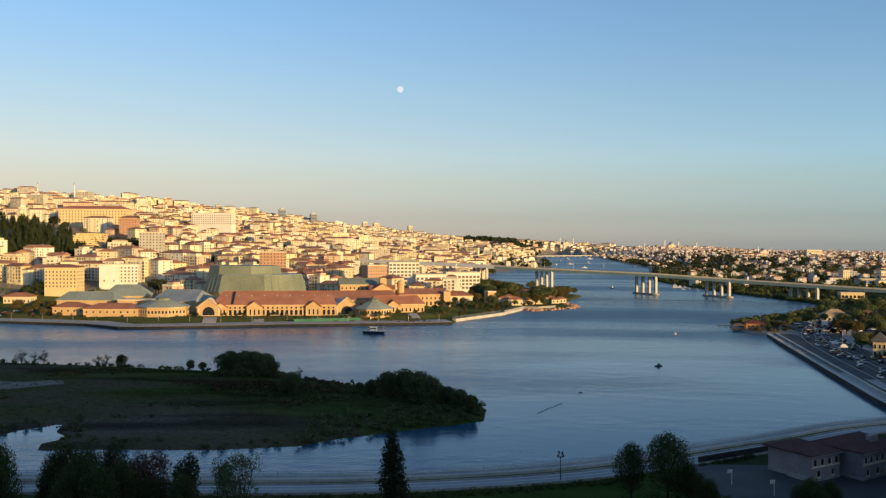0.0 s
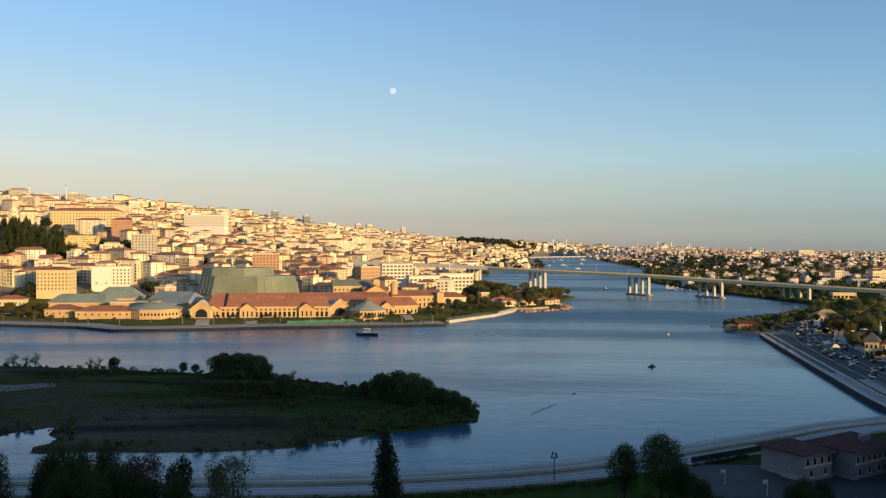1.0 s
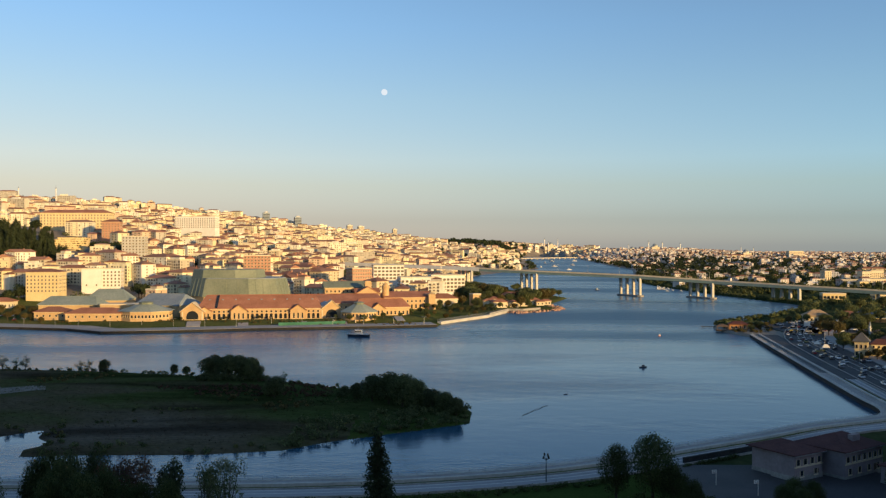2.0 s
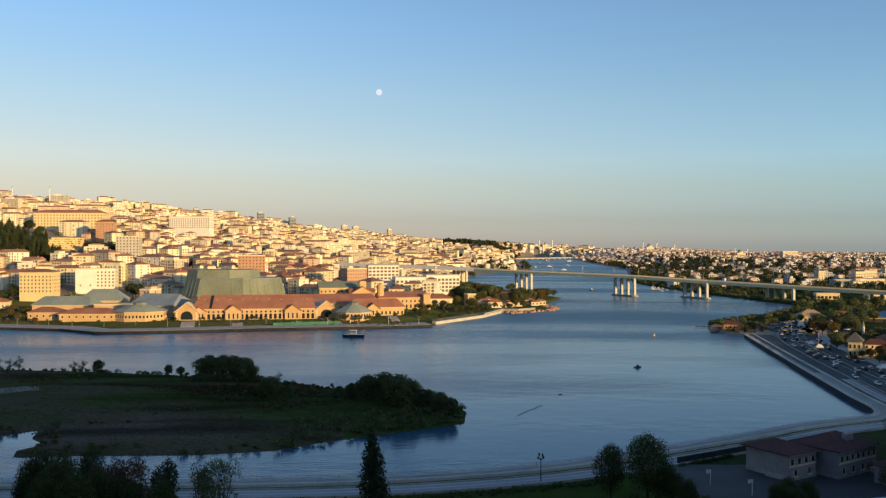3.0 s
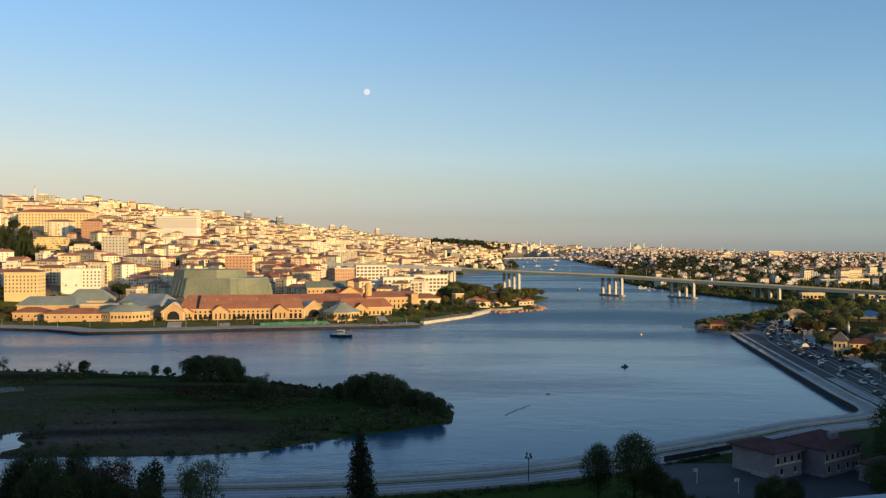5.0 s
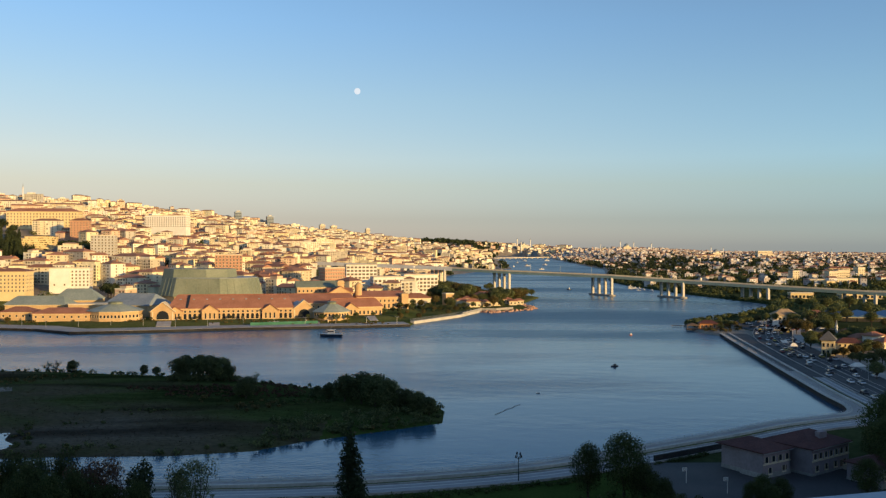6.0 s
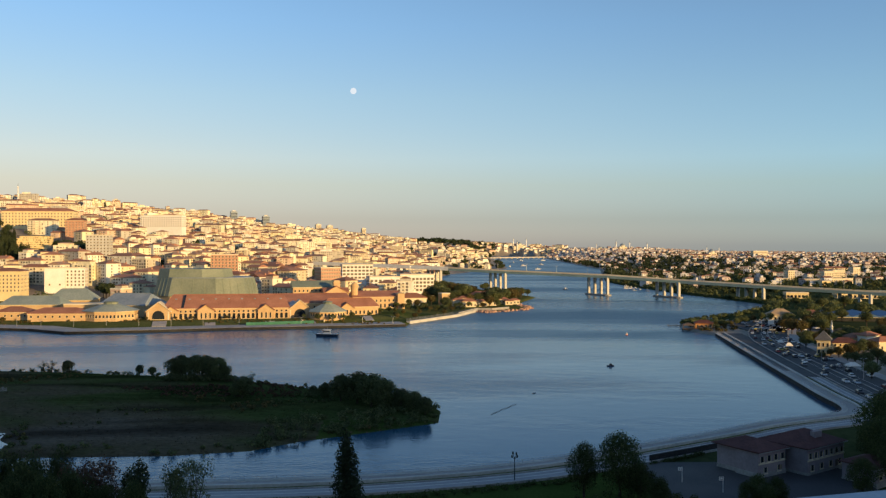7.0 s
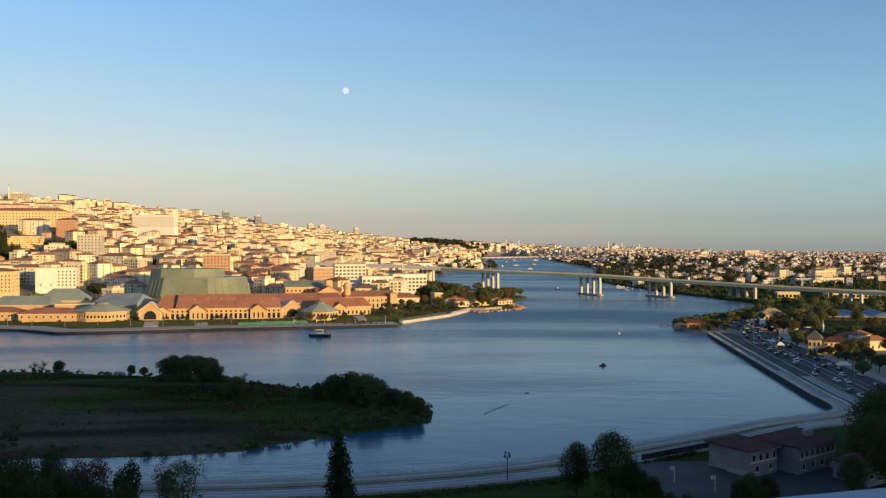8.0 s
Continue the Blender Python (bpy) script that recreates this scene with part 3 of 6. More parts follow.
# ---------------------------------------------------------------- houses
def house_proto(w, d, floors, roof, balcony, at, wing=0.0):
    h = floors * 2.9 + 0.8
    ob = thing("apartment_house", at, "plastered apartment house with rows of windows and a %s" % ("flat roof" if roof == "flat" else "tiled roof"), "house", "hillside houses")
    part("wall", Shape().box(-w / 2, w / 2, -d / 2, d / 2, -12, h), WALLS, ob)
    rng = random.Random(int(w * 100 + d * 10 + floors))
    if roof == "flat":
        s = Shape().box(-w / 2 - 0.15, w / 2 + 0.15, -d / 2 - 0.15, -d / 2 + 0.25, h, h + 0.9).box(-w / 2 - 0.15, w / 2 + 0.15, d / 2 - 0.25, d / 2 + 0.15, h, h + 0.9)
        s.box(-w / 2 - 0.15, -w / 2 + 0.25, -d / 2 + 0.25, d / 2 - 0.25, h, h + 0.9).box(w / 2 - 0.25, w / 2 + 0.15, -d / 2 + 0.25, d / 2 - 0.25, h, h + 0.9)
        part("parapet", s, WALLS, ob)
        part("roof", Shape().box(-w / 2 + 0.25, w / 2 - 0.25, -d / 2 + 0.25, d / 2 - 0.25, h, h + 0.2), ROOFS if floors % 2 else STONE, ob, "flat roof behind a parapet")
        part("penthouse", Shape().box(-w * 0.34, w * 0.3, -d * 0.22, d * 0.34, h + 0.2, h + 2.9), WALLS, ob, "set-back top storey")
        part("penthouse_roof", Shape().hip(-w * 0.34 - 0.4, w * 0.3 + 0.4, -d * 0.22 - 0.4, d * 0.34 + 0.4, h + 3.1, h + 4.3), ROOFS, ob, "low tiled roof")
    else:
        part("roof", Shape().hip(-w / 2 - 0.7, w / 2 + 0.7, -d / 2 - 0.7, d / 2 + 0.7, h + 0.3, h + 0.3 + min(w, d) * 0.2, None if roof == "hip" else 0.0), ROOFS, ob, "clay tiled roof")
        part("chimney", Shape().box(w * 0.2, w * 0.2 + 0.9, 0.8, 1.9, h, h + min(w, d) * 0.2 + 1.1), BRICK, ob)
    if wing:
        k = h - 2.9 * wing
        part("wing", Shape().box(w / 2, w / 2 + 7, -d / 2 + 1.5, d / 2 - 2, -12, k), WALLS, ob, "lower side wing")
        part("wing_roof", Shape().hip(w / 2 + 0.05, w / 2 + 7.6, -d / 2 + 0.9, d / 2 - 1.4, k + 0.3, k + 2.0), ROOFS, ob, "clay tiled roof")
    s = Shape()
    nx, ny = max(2, int(w / 3.1)), max(2, int(d / 3.4))
    columns = [(rng.choice((0.5, 0.75, 1.1)), rng.choice((1.4, 1.6, 2.1))) if rng.random() < 0.85 else None for _ in range(nx)]
    for k in range(floors):
        z = 1.0 + k * 2.9
        for i, col in enumerate(columns):
            x = -w / 2 + (i + 0.5) * w / nx
            if col and rng.random() < 0.92:
                s.box(x - col[0], x + col[0], -d / 2 - 0.05, -d / 2 + 0.1, z, z + col[1])
        for i in range(ny):
            y = -d / 2 + (i + 0.5) * d / ny
            if i % 2 == floors % 2:
                s.box(w / 2 - 0.1, w / 2 + 0.05, y - 0.6, y + 0.6, z, z + 1.6)
            if i % 3:
                s.box(-w / 2 - 0.05, -w / 2 + 0.1, y - 0.6, y + 0.6, z, z + 1.6)
    part("glazing", s, PANE, ob, "rows of small dark windows", kind="stuff")
    if balcony:
        for k in range(1, floors):
            z = k * 2.9 + 0.7
            part("balcony", Shape().box(-w * 0.3, w * 0.02, -d / 2 - 1.4, -d / 2, z - 0.15, z).box(-w * 0.3, w * 0.02, -d / 2 - 1.4, -d / 2 - 1.28, z, z + 0.95), CREAM, ob)
    return ob


def face_angle(x, y):
    """Houses turn with the slope, in patches."""
    return 12 * math.sin(x / 130) + 14 * math.sin(y / 170 + x / 300) + random.choice((0, 0, 0, 90)) + random.uniform(-24, 20)


KEEP_OUT = []          # (x, y, radius) of places left free of scattered houses


def free(x, y, m=0):
    return all((x - a) ** 2 + (y - b) ** 2 > (r + m) ** 2 for a, b, r in KEEP_OUT)


def scatter(d0, d1, b0, b1, gap, seed, deep=0.92):
    """Jittered plots between two distances and two bearings, on dry land."""
    rng = random.Random(seed)
    spots, y = [], d0
    while y < d1:
        g = gap * (1 + 0.25 * max(0, (y - 1500) / 1500))
        x = b0 * y
        while x < b1 * y:
            px, py = x + rng.uniform(-0.3, 0.3) * g, y + rng.uniform(-0.3, 0.3) * g
            spots.append((px, py))
            x += g
        y += g * deep
    a = np.array(spots)
    keep = inside(INLET, a[:, 0], a[:, 1]) < -12
    return [tuple(p) for p in a[keep]]


# ---------------------------------------------------------------- trees
def leaf_cloud(lobes, count, size, rng, flat=0.0):
    """Leaf sprays as small folded cards set on and in a group of lobes (x, y, z, radius, height factor)."""
    v, f = [], []
    weights = [l[3] ** 2 for l in lobes]
    for lx, ly, lz, r, k in rng.choices(lobes, weights, k=count):
        u, a = rng.uniform(-0.75, 1), rng.uniform(0, math.tau)
        q = math.sqrt(1 - u * u) if abs(u) < 1 else 0
        d = Vector((q * math.cos(a), q * math.sin(a), u))
        c = Vector((lx, ly, lz)) + Vector((d.x * r, d.y * r, d.z * r * k)) * (rng.uniform(0.55, 1.08))
        n = (d + Vector((rng.uniform(-0.8, 0.8), rng.uniform(-0.8, 0.8), rng.uniform(-0.5, 0.9)))).normalized()
        e = n.orthogonal().normalized()
        e.rotate(Matrix.Rotation(rng.uniform(0, math.tau), 3, n))
        g = n.cross(e)
        s = size * rng.uniform(0.6, 1.35)
        i = len(v)
        v += [c - e * s, c + g * s * 0.55 + n * s * 0.15, c + e * s, c - g * s * 0.55 + n * s * 0.15]
        f += [(i, i + 1, i + 2, i + 3)]
    sh = Shape()
    sh.v, sh.f, sh.mi = [tuple(p) for p in v], f, [0] * len(f)
    return sh


def broadleaf(h, w, count, leaf, seed, mat, label, airy=False, low=0.28):
    rng = random.Random(seed)
    ob = thing("tree", pose(0, 0, -500), label, "tree")
    s = Shape()
    lean = Vector((rng.uniform(-0.06, 0.06) * h, rng.uniform(-0.06, 0.06) * h, 0))
    fork = Vector((0, 0, h * 0.32)) + lean * 0.4
    s.rod((0, 0, -1.5), fork, h * 0.034, h * 0.024)
    lobes = []
    for i in range(12 if airy else 16):
        a, rad = i * 2.4 + rng.uniform(-0.4, 0.4), w * 0.5 * rng.uniform(0.25, 0.72)
        if airy:
            tip = Vector((math.cos(a) * rad, math.sin(a) * rad, h * rng.uniform(low + 0.16, 0.82))) + lean
        else:       # round crown: limb tips spread evenly over an upright ellipsoid
            foot, u = h * (low + 0.1), 1 - 2 * (i + 0.5) / 16
            q = 0.33 * w * math.sqrt(1 - u * u) * rng.uniform(0.75, 1.1)
            tip = Vector((math.cos(a) * q, math.sin(a) * q, (foot + 0.97 * h) / 2 + u * 0.33 * (0.97 * h - foot))) + lean
        s.rod(fork - Vector((0, 0, rng.uniform(0, h * 0.1))), tip, h * 0.014, h * 0.004, 5)
        lobes.append((*tip, w * rng.uniform(0.12, 0.2) if airy else w * rng.uniform(0.17, 0.27), rng.uniform(0.7, 1.0)))
    lobes.append((lean.x, lean.y, h * 0.8, w * (0.15 if airy else 0.24), 0.8))
    part("trunk", s, BARK, ob, "dark branching trunk")
    part("crown", leaf_cloud(lobes, count, leaf, rng), mat, ob, "uneven leafy crown")
    return ob


def cypress(h, w, count, leaf, seed, mat, label):
    rng = random.Random(seed)
    ob = thing("cypress_tree", pose(0, 0, -500), label, "tree")
    part("trunk", Shape().rod((0, 0, -1.5), (0, 0, h * 0.9), h * 0.018, h * 0.004, 6), BARK, ob)
    lobes = []
    for i in range(22):
        z = h * (0.08 + 0.88 * i / 22)
        r = w * 0.5 * math.sin(min(1, (i + 2.5) / 9) * math.pi / 2) * (1 - (i / 22) ** 2.6) + 0.12
        a = rng.uniform(0, math.tau)
        lobes.append((math.cos(a) * r * 0.35, math.sin(a) * r * 0.35, z, r * rng.uniform(0.6, 0.85), 1.7))
    part("crown", leaf_cloud(lobes, count, leaf, rng), mat, ob, "dense upright dark crown")
    return ob


BIG_TREE = [broadleaf(10, 9.5, 3400, 0.34, 40 + i, LEAF, "broad dark green leafy tree", low=0.0) for i in range(3)]
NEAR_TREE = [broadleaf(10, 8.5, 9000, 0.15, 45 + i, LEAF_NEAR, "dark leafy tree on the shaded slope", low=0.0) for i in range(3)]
AIRY_TREE = [broadleaf(10, 8, 2000, 0.15, 50 + i, LEAF, "thin airy tree with open branches", True, 0.02) for i in range(2)]
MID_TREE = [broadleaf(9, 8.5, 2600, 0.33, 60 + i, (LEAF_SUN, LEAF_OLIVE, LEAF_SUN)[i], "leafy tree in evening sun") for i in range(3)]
FAR_TREE = [broadleaf(9, 9, 260, 1.0, 70 + i, (LEAF, LEAF_DARK)[i], "green tree among the houses") for i in range(2)]
RUSTY_TREE = broadleaf(10, 8, 2200, 0.15, 57, LEAF_RED, "thin rusty-leaved tree on the slope", True)
CYPRESS = cypress(15, 4.3, 7000, 0.2, 80, LEAF_DARK, "tall dark narrow cypress on the slope")
PINE = cypress(13, 4.2, 900, 0.42, 81, LEAF_DARK, "dark conifer in a hillside grove")
CONIFER = cypress(11, 4.6, 2600, 0.26, 82, LEAF_DARK, "dark bushy conifer on the slope")
PROTO_TREES = [RUSTY_TREE, *BIG_TREE, *NEAR_TREE, *AIRY_TREE, *MID_TREE, *FAR_TREE, CYPRESS, PINE, CONIFER]


def plant(proto, x, y, scale=1.0, z=None, group="", label="", turn=None, slim=1.0):
    ob = copy_thing(proto, pose(x, y, gz(x, y) if z is None else z, 0, 0, random.uniform(0, 360) if turn is None else turn))
    ob.scale = (scale * slim * random.uniform(0.9, 1.1), scale * slim * random.uniform(0.9, 1.1), scale)
    return tagged(ob, label, group=group)


def thicket(name, plots, size, count, leaf, seed, mat, label, level=None):
    """Shrubs or far woods that nobody could count: leaf sprays in one mesh."""
    rng = random.Random(seed)
    all_ = Shape()
    zs = ground(np.array([p[0] for p in plots]), np.array([p[1] for p in plots]))
    for (x, y), z in zip(plots, zs if level is None else [level] * len(plots)):
        r = size * rng.uniform(0.5, 1.3)
        lobes = [(x + rng.uniform(-r, r) * 0.7, y + rng.uniform(-r, r) * 0.7, z + r * rng.uniform(0.25, 0.9), r * rng.uniform(0.45, 0.7), rng.uniform(0.7, 1.1)) for _ in range(4)]
        c = leaf_cloud(lobes, count, leaf, rng)
        all_.add(c.v, c.f)
    return solid(name, all_, mat, label, "bushes" if size < 4 else "woods", "stuff")


# ---------------------------------------------------------------- island vegetation
random.seed(5)
ISLE_GROUP = "trees on the island"
for x, y, s, k in ((-101, 348, 0.82, 0), (-97, 345, 0.95, 1), (-92, 344, 1.0, 2), (-87, 343, 1.0, 0), (-82, 342, 0.9, 1), (-79, 341, 0.65, 2), (-63, 297, 0.78, 2), (-150, 362, 0.55, 0), (-118, 357, 0.45, 1), (-66, 300, 0.5, 1), (-113, 357, 0.4, 0),
                   (-28, 291, 0.95, 0), (-22, 287, 1.08, 1), (-17, 283, 1.12, 2), (-12, 280, 1.0, 0), (-7, 277, 0.88, 1), (-3, 274, 0.85, 2), (1, 271, 0.72, 0), (-34, 297, 0.7, 1), (-39, 302, 0.5, 2)):
    plant(BIG_TREE[k], x, y, s * (0.84 if x > -11 or -45 < x < -30 else 1.02), group=ISLE_GROUP, label="round dark leafy tree on the low island")
for x, y, s in ((-67, 335, 0.5), (-196, 366, 0.75), (-186, 366, 0.75), (-157, 363, 0.6), (-162, 366, 0.55), (-191, 368, 0.6)):
    plant(AIRY_TREE[0], x, y, s, group=ISLE_GROUP, label="small airy tree at the island's edge")


def island_spots(n, inner, outer, seed):
    rng, out = random.Random(seed), []
    while len(out) < n:
        x, y = rng.uniform(-235, 8), rng.uniform(216, 392)
        out.append((x, y))
    d = inside(ISLAND, [p[0] for p in out], [p[1] for p in out])
    return [p for p, q in zip(out, d) if inner < q < outer]


thicket("shore_bushes", island_spots(2600, 1.0, 6.0, 1), 1.15, 60, 0.34, 2, LEAF, "low dark bushes along the island's edge")
thicket("tall_bushes", [p for p in island_spots(1500, 2.0, 60.0, 3) if bumps(p[0], p[1], 17) > 0.62], 0.8, 60, 0.36, 4, LEAF_OLIVE, "patches of olive scrub on the island")
thicket("grove_undergrowth", [(random.uniform(-103, -77), random.uniform(337, 347)) for _ in range(90)], 1.9, 80, 0.36, 27, LEAF, "dark undergrowth beneath the island trees")
thicket("tip_bushes", [p for p in island_spots(3200, 0.5, 22.0, 9) if p[0] > -46 and p[1] < 312], 1.7, 80, 0.36, 8, LEAF, "dense dark undergrowth at the island's tip")


def blades(name, spots, h, seed, mat, label):
    rng = random.Random(seed)
    s = Shape()
    zs = ground(np.array([p[0] for p in spots]), np.array([p[1] for p in spots]))
    v, f = [], []
    for (x, y), z in zip(spots, zs):
        for _ in range(5):
            a, k = rng.uniform(0, math.tau), h * rng.uniform(0.6, 1.3)
            px, py = x + rng.uniform(-1.2, 1.2), y + rng.uniform(-1.2, 1.2)
            w = rng.uniform(0.15, 0.5)
            i = len(v)
            v += [(px - w * math.cos(a), py - w * math.sin(a), z - 0.1), (px + w * math.cos(a), py + w * math.sin(a), z - 0.1), (px + rng.uniform(-0.3, 0.3), py + rng.uniform(-0.3, 0.3), z + k)]
            f.append((i, i + 1, i + 2))
    s.v, s.f, s.mi = v, f, [0] * len(f)
    return solid(name, s, mat, label, "grass", "stuff")


blades("reeds", island_spots(9000, 0.3, 80.0, 12), 0.2, 13, MARSH, "rough dark marsh grass and reeds over the island")

thicket("brown_scrub", [p for p in island_spots(9000, 3.0, 60.0, 15) if -112 < p[0] < -44 and 300 < p[1] < 342 and bumps(p[0] * 0.5, p[1], 9) > -0.1], 0.55, 40, 0.26, 16, LEAF_RED, "brown dry scrub on the island")
thicket("dark_scrub", [p for p in island_spots(5200, 3.0, 60.0, 25) if -110 < p[0] < -30 and 255 < p[1] < 300 and bumps(p[0] * 0.35, p[1], 6) > 0.6], 0.55, 45, 0.3, 26, LEAF, "dark green scrub on the island")


# ---------------------------------------------------------------- waterside halls
def opening(w, h, arch=True, glass=None):
    """A window pane with its frame and sill, centred on its foot, facing -y."""
    s, n = Shape(), 6
    ring = [(-w / 2, 0), (w / 2, 0)] + ([(w / 2 * math.cos(a * math.pi / n), h - w / 2 + w / 2 * math.sin(a * math.pi / n)) for a in range(n + 1)] if arch else [(w / 2, h), (-w / 2, h)])
    m = len(ring)
    s.add([(x, -0.04, z) for x, z in ring] + [(x, 0.15, z) for x, z in ring], [tuple(range(m))] + [(i, i + m, (i + 1) % m + m, (i + 1) % m) for i in range(m)], 0)
    for x in (-w / 2 - 0.12, w / 2):
        s.box(x, x + 0.12, -0.12, 0.1, 0, h - (w / 2 if arch else 0), 1)
    s.box(-w / 2 - 0.2, w / 2 + 0.2, -0.2, 0.1, -0.2, 0, 1)
    return s.mesh("window", glass or GLASS, CREAM)


def hall(name, label, x, y, z, turn, length, depth, h, roof, rise, roof_mat, wall_mat, rows=(), run=None, eave=0.9, group="", glass=None):
    """A building with its front foot at (x, y); rows: (height above ground, width, height, count, arched) of front windows."""
    ob = thing(name, pose(x, y, z, 0, 0, turn), label, "hall" if "hall" in name else "building", group)
    part("wall", Shape().box(-length / 2, length / 2, 0, depth, -12, h), wall_mat, ob)
    part("cornice", Shape().box(-length / 2 - 0.25, length / 2 + 0.25, -0.25, depth + 0.25, h, h + 0.45), CREAM, ob, "pale cornice")
    if roof == "flat":
        part("roof", Shape().box(-length / 2 - 0.1, length / 2 + 0.1, -0.1, depth + 0.1, h + 0.45, h + 0.9), roof_mat, ob, "flat roof with a low edge")
    else:
        part("roof", Shape().hip(-length / 2 - eave, length / 2 + eave, -eave, depth + eave, h + 0.75, h + 0.75 + rise, run), roof_mat, ob, "broad sloping roof")
        if rise > 5:
            part("ridge_cap", Shape().box(-length / 2 + (depth / 2 if run is None else run), length / 2 - (depth / 2 if run is None else run), depth / 2 - 0.4, depth / 2 + 0.4, h + 0.7 + rise, h + 1.0 + rise), roof_mat, ob)
    for zz, w, hh, n, arch in rows:
        me = opening(w, hh, arch, glass)
        for i in range(n):
            part("window", me, None, ob, "", pose(-length / 2 + (i + 0.5) * length / n, 0, zz))
        m = max(1, int(n * depth / length))
        if m < 12:
            for i in range(m):
                part("window", me, None, ob, "", pose(length / 2, (i + 0.5) * depth / m, zz, 0, 0, 90))
                part("window", me, None, ob, "", pose(-length / 2, (i + 0.5) * depth / m, zz, 0, 0, -90))
    return ob


def gable_front(parent, x, w, h, peak, out, wall_mat, roof_mat, big=False):
    """A gabled bay that stands forward of a hall's front."""
    s = Shape()
    ring = [(-w / 2, -3), (w / 2, -3), (w / 2, h), (0, peak), (-w / 2, h)]
    s.add([(x + a, -out, b) for a, b in ring] + [(x + a, 3, b) for a, b in ring], [(0, 1, 2, 3, 4), (0, 5, 6, 1), (1, 6, 7, 2), (2, 7, 8, 3), (3, 8, 9, 4), (4, 9, 5, 0)])
    bay = part("gable_bay", s, wall_mat, parent, "gabled bay")
    k, t = (peak - h) / (w / 2), 0.45
    for sd in (-1, 1):
        e = w / 2 + 0.8
        pts = [(x, peak + 0.05), (x + sd * e, peak + 0.05 - k * e)]
        r = Shape().add([(p[0], yy, p[1] + dz) for dz in (0, t) for yy in (-out - 0.8, 7) for p in pts], [(0, 1, 3, 2), (4, 6, 7, 5), (0, 4, 5, 1), (2, 3, 7, 6), (1, 5, 7, 3), (0, 2, 6, 4)])
        part("bay_roof", r, roof_mat, bay, "small pitched roof")
    if big:
        part("arched_window", opening(w * 0.52, h * 1.0), None, bay, "tall arched window", pose(x, -out, 0.6))
        for sd in (-1, 1):
            part("pilaster", Shape().box(x + sd * w * 0.42 - 0.4, x + sd * w * 0.42 + 0.4, -out - 0.35, -out, -3, h), CREAM, bay)
    else:
        for i in (-1, 0, 1):
            part("window", opening(1.1, h * 0.6), None, bay, "", pose(x + i * w * 0.27, -out, 0.8))
    return bay


main = hall("long_hall", "long ochre hall with red tiled roof and rows of arched windows", -136.7, 596, 3.2, 8, 85, 30, 7.2, "hip", 8.6, TILE, OCHRE, ((0.4, 2.0, 3.8, 26, True), (4.9, 1.3, 1.3, 26, False)), run=5)
for gx in (-14, 27):
    gable_front(main, gx, 11, 6.4, 10.2, 2.2, OCHRE, TILE)
gable_front(main, -37.5, 9, 6.2, 9.0, 1.2, OCHRE, TILE)
p1 = hall("entrance_hall", "ochre entrance hall with a tall gable and arched window", -181.9, 590, 3.2, 6, 17, 26, 6.0, "hip", 4.0, SLATE, OCHRE, (), run=0)
gable_front(p1, 0, 16, 6.0, 12.2, 2.5, OCHRE, CREAM, True)
p2 = hall("glazed_hall", "ochre gabled hall with a big arched window and grey roof", -89.4, 606, 3.2, 14, 17, 26, 6.0, "hip", 4.0, SLATE, OCHRE, (), run=0)
gable_front(p2, 2, 16, 6.0, 12.6, 2.5, OCHRE, CREAM, True)


def pavilion(label, x, y, z, r, h, rise, sides=8, squeeze=0.8):
    ob = thing("pavilion", pose(x, y, z, 0, 0, 5), label, "pavilion")
    ring = lambda q: [(q * math.cos((i + 0.5) * math.tau / sides), squeeze * q * math.sin((i + 0.5) * math.tau / sides)) for i in range(sides)]
    part("wall", Shape().prism(ring(r), -3, h), OCHRE, ob)
    part("cornice", Shape().prism(ring(r + 0.4), h, h + 0.4), CREAM, ob)
    part("roof", Shape().prism(ring(r + 1.4), h + 0.4, h + 0.4 + rise, 0.28), VERDIGRIS, ob, "pale green metal roof")
    part("lantern", Shape().prism(ring(r * 0.26), h + rise + 0.3, h + rise + 1.7).prism(ring(r * 0.32), h + rise + 1.7, h + rise + 2.4, 0.4), COPPER, ob)
    win = opening(1.3, 2.0)
    pts = ring(r)
    for i in range(sides):
        a, b = Vector(pts[i]), Vector(pts[(i + 1) % sides])
        ang = math.degrees(math.atan2(b.y - a.y, b.x - a.x))
        if (a + b).y > r * 0.6:
            continue
        m = max(2, int((b - a).length / 2.3))
        for j in range(m):
            q = a.lerp(b, (j + 0.5) / m)
            part("window", win, None, ob, "", pose(q.x, q.y, 2.6, 0, 0, ang))
    return ob


pavilion("ochre octagonal pavilion with a green copper roof", -214.8, 590, 3.0, 18.5, 6.6, 4.4)
pavilion("small ochre garden pavilion with a green tent roof", -66.8, 600, 3.0, 13.0, 5.2, 5.0, squeeze=0.9)
hall("low_hall", "low ochre hall with a shallow red roof", -247.9, 580, 3.0, 2, 38, 16, 5.0, "hip", 3.4, TILE, OCHRE, ((2.6, 1.2, 1.3, 8, False),))
hall("side_hall", "low ochre side hall with a shallow red roof", -281.6, 588, 3.0, 2, 22, 14, 5.4, "hip", 3.2, TILE, OCHRE, ((2.6, 1.2, 1.3, 5, False),))
hall("green_roofed_hall", "low hall under a long pale green metal roof", -285.0, 622, 3.0, 2, 42, 22, 8.0, "hip", 5.6, VERDIGRIS, OCHRE, ((3, 1.2, 1.4, 9, False),), run=5)
hall("rear_green_hall", "rear hall under a broad pale green metal roof", -268.0, 650, 3.0, 6, 31, 26, 9.5, "hip", 8.0, VERDIGRIS, OCHRE, (), run=7)
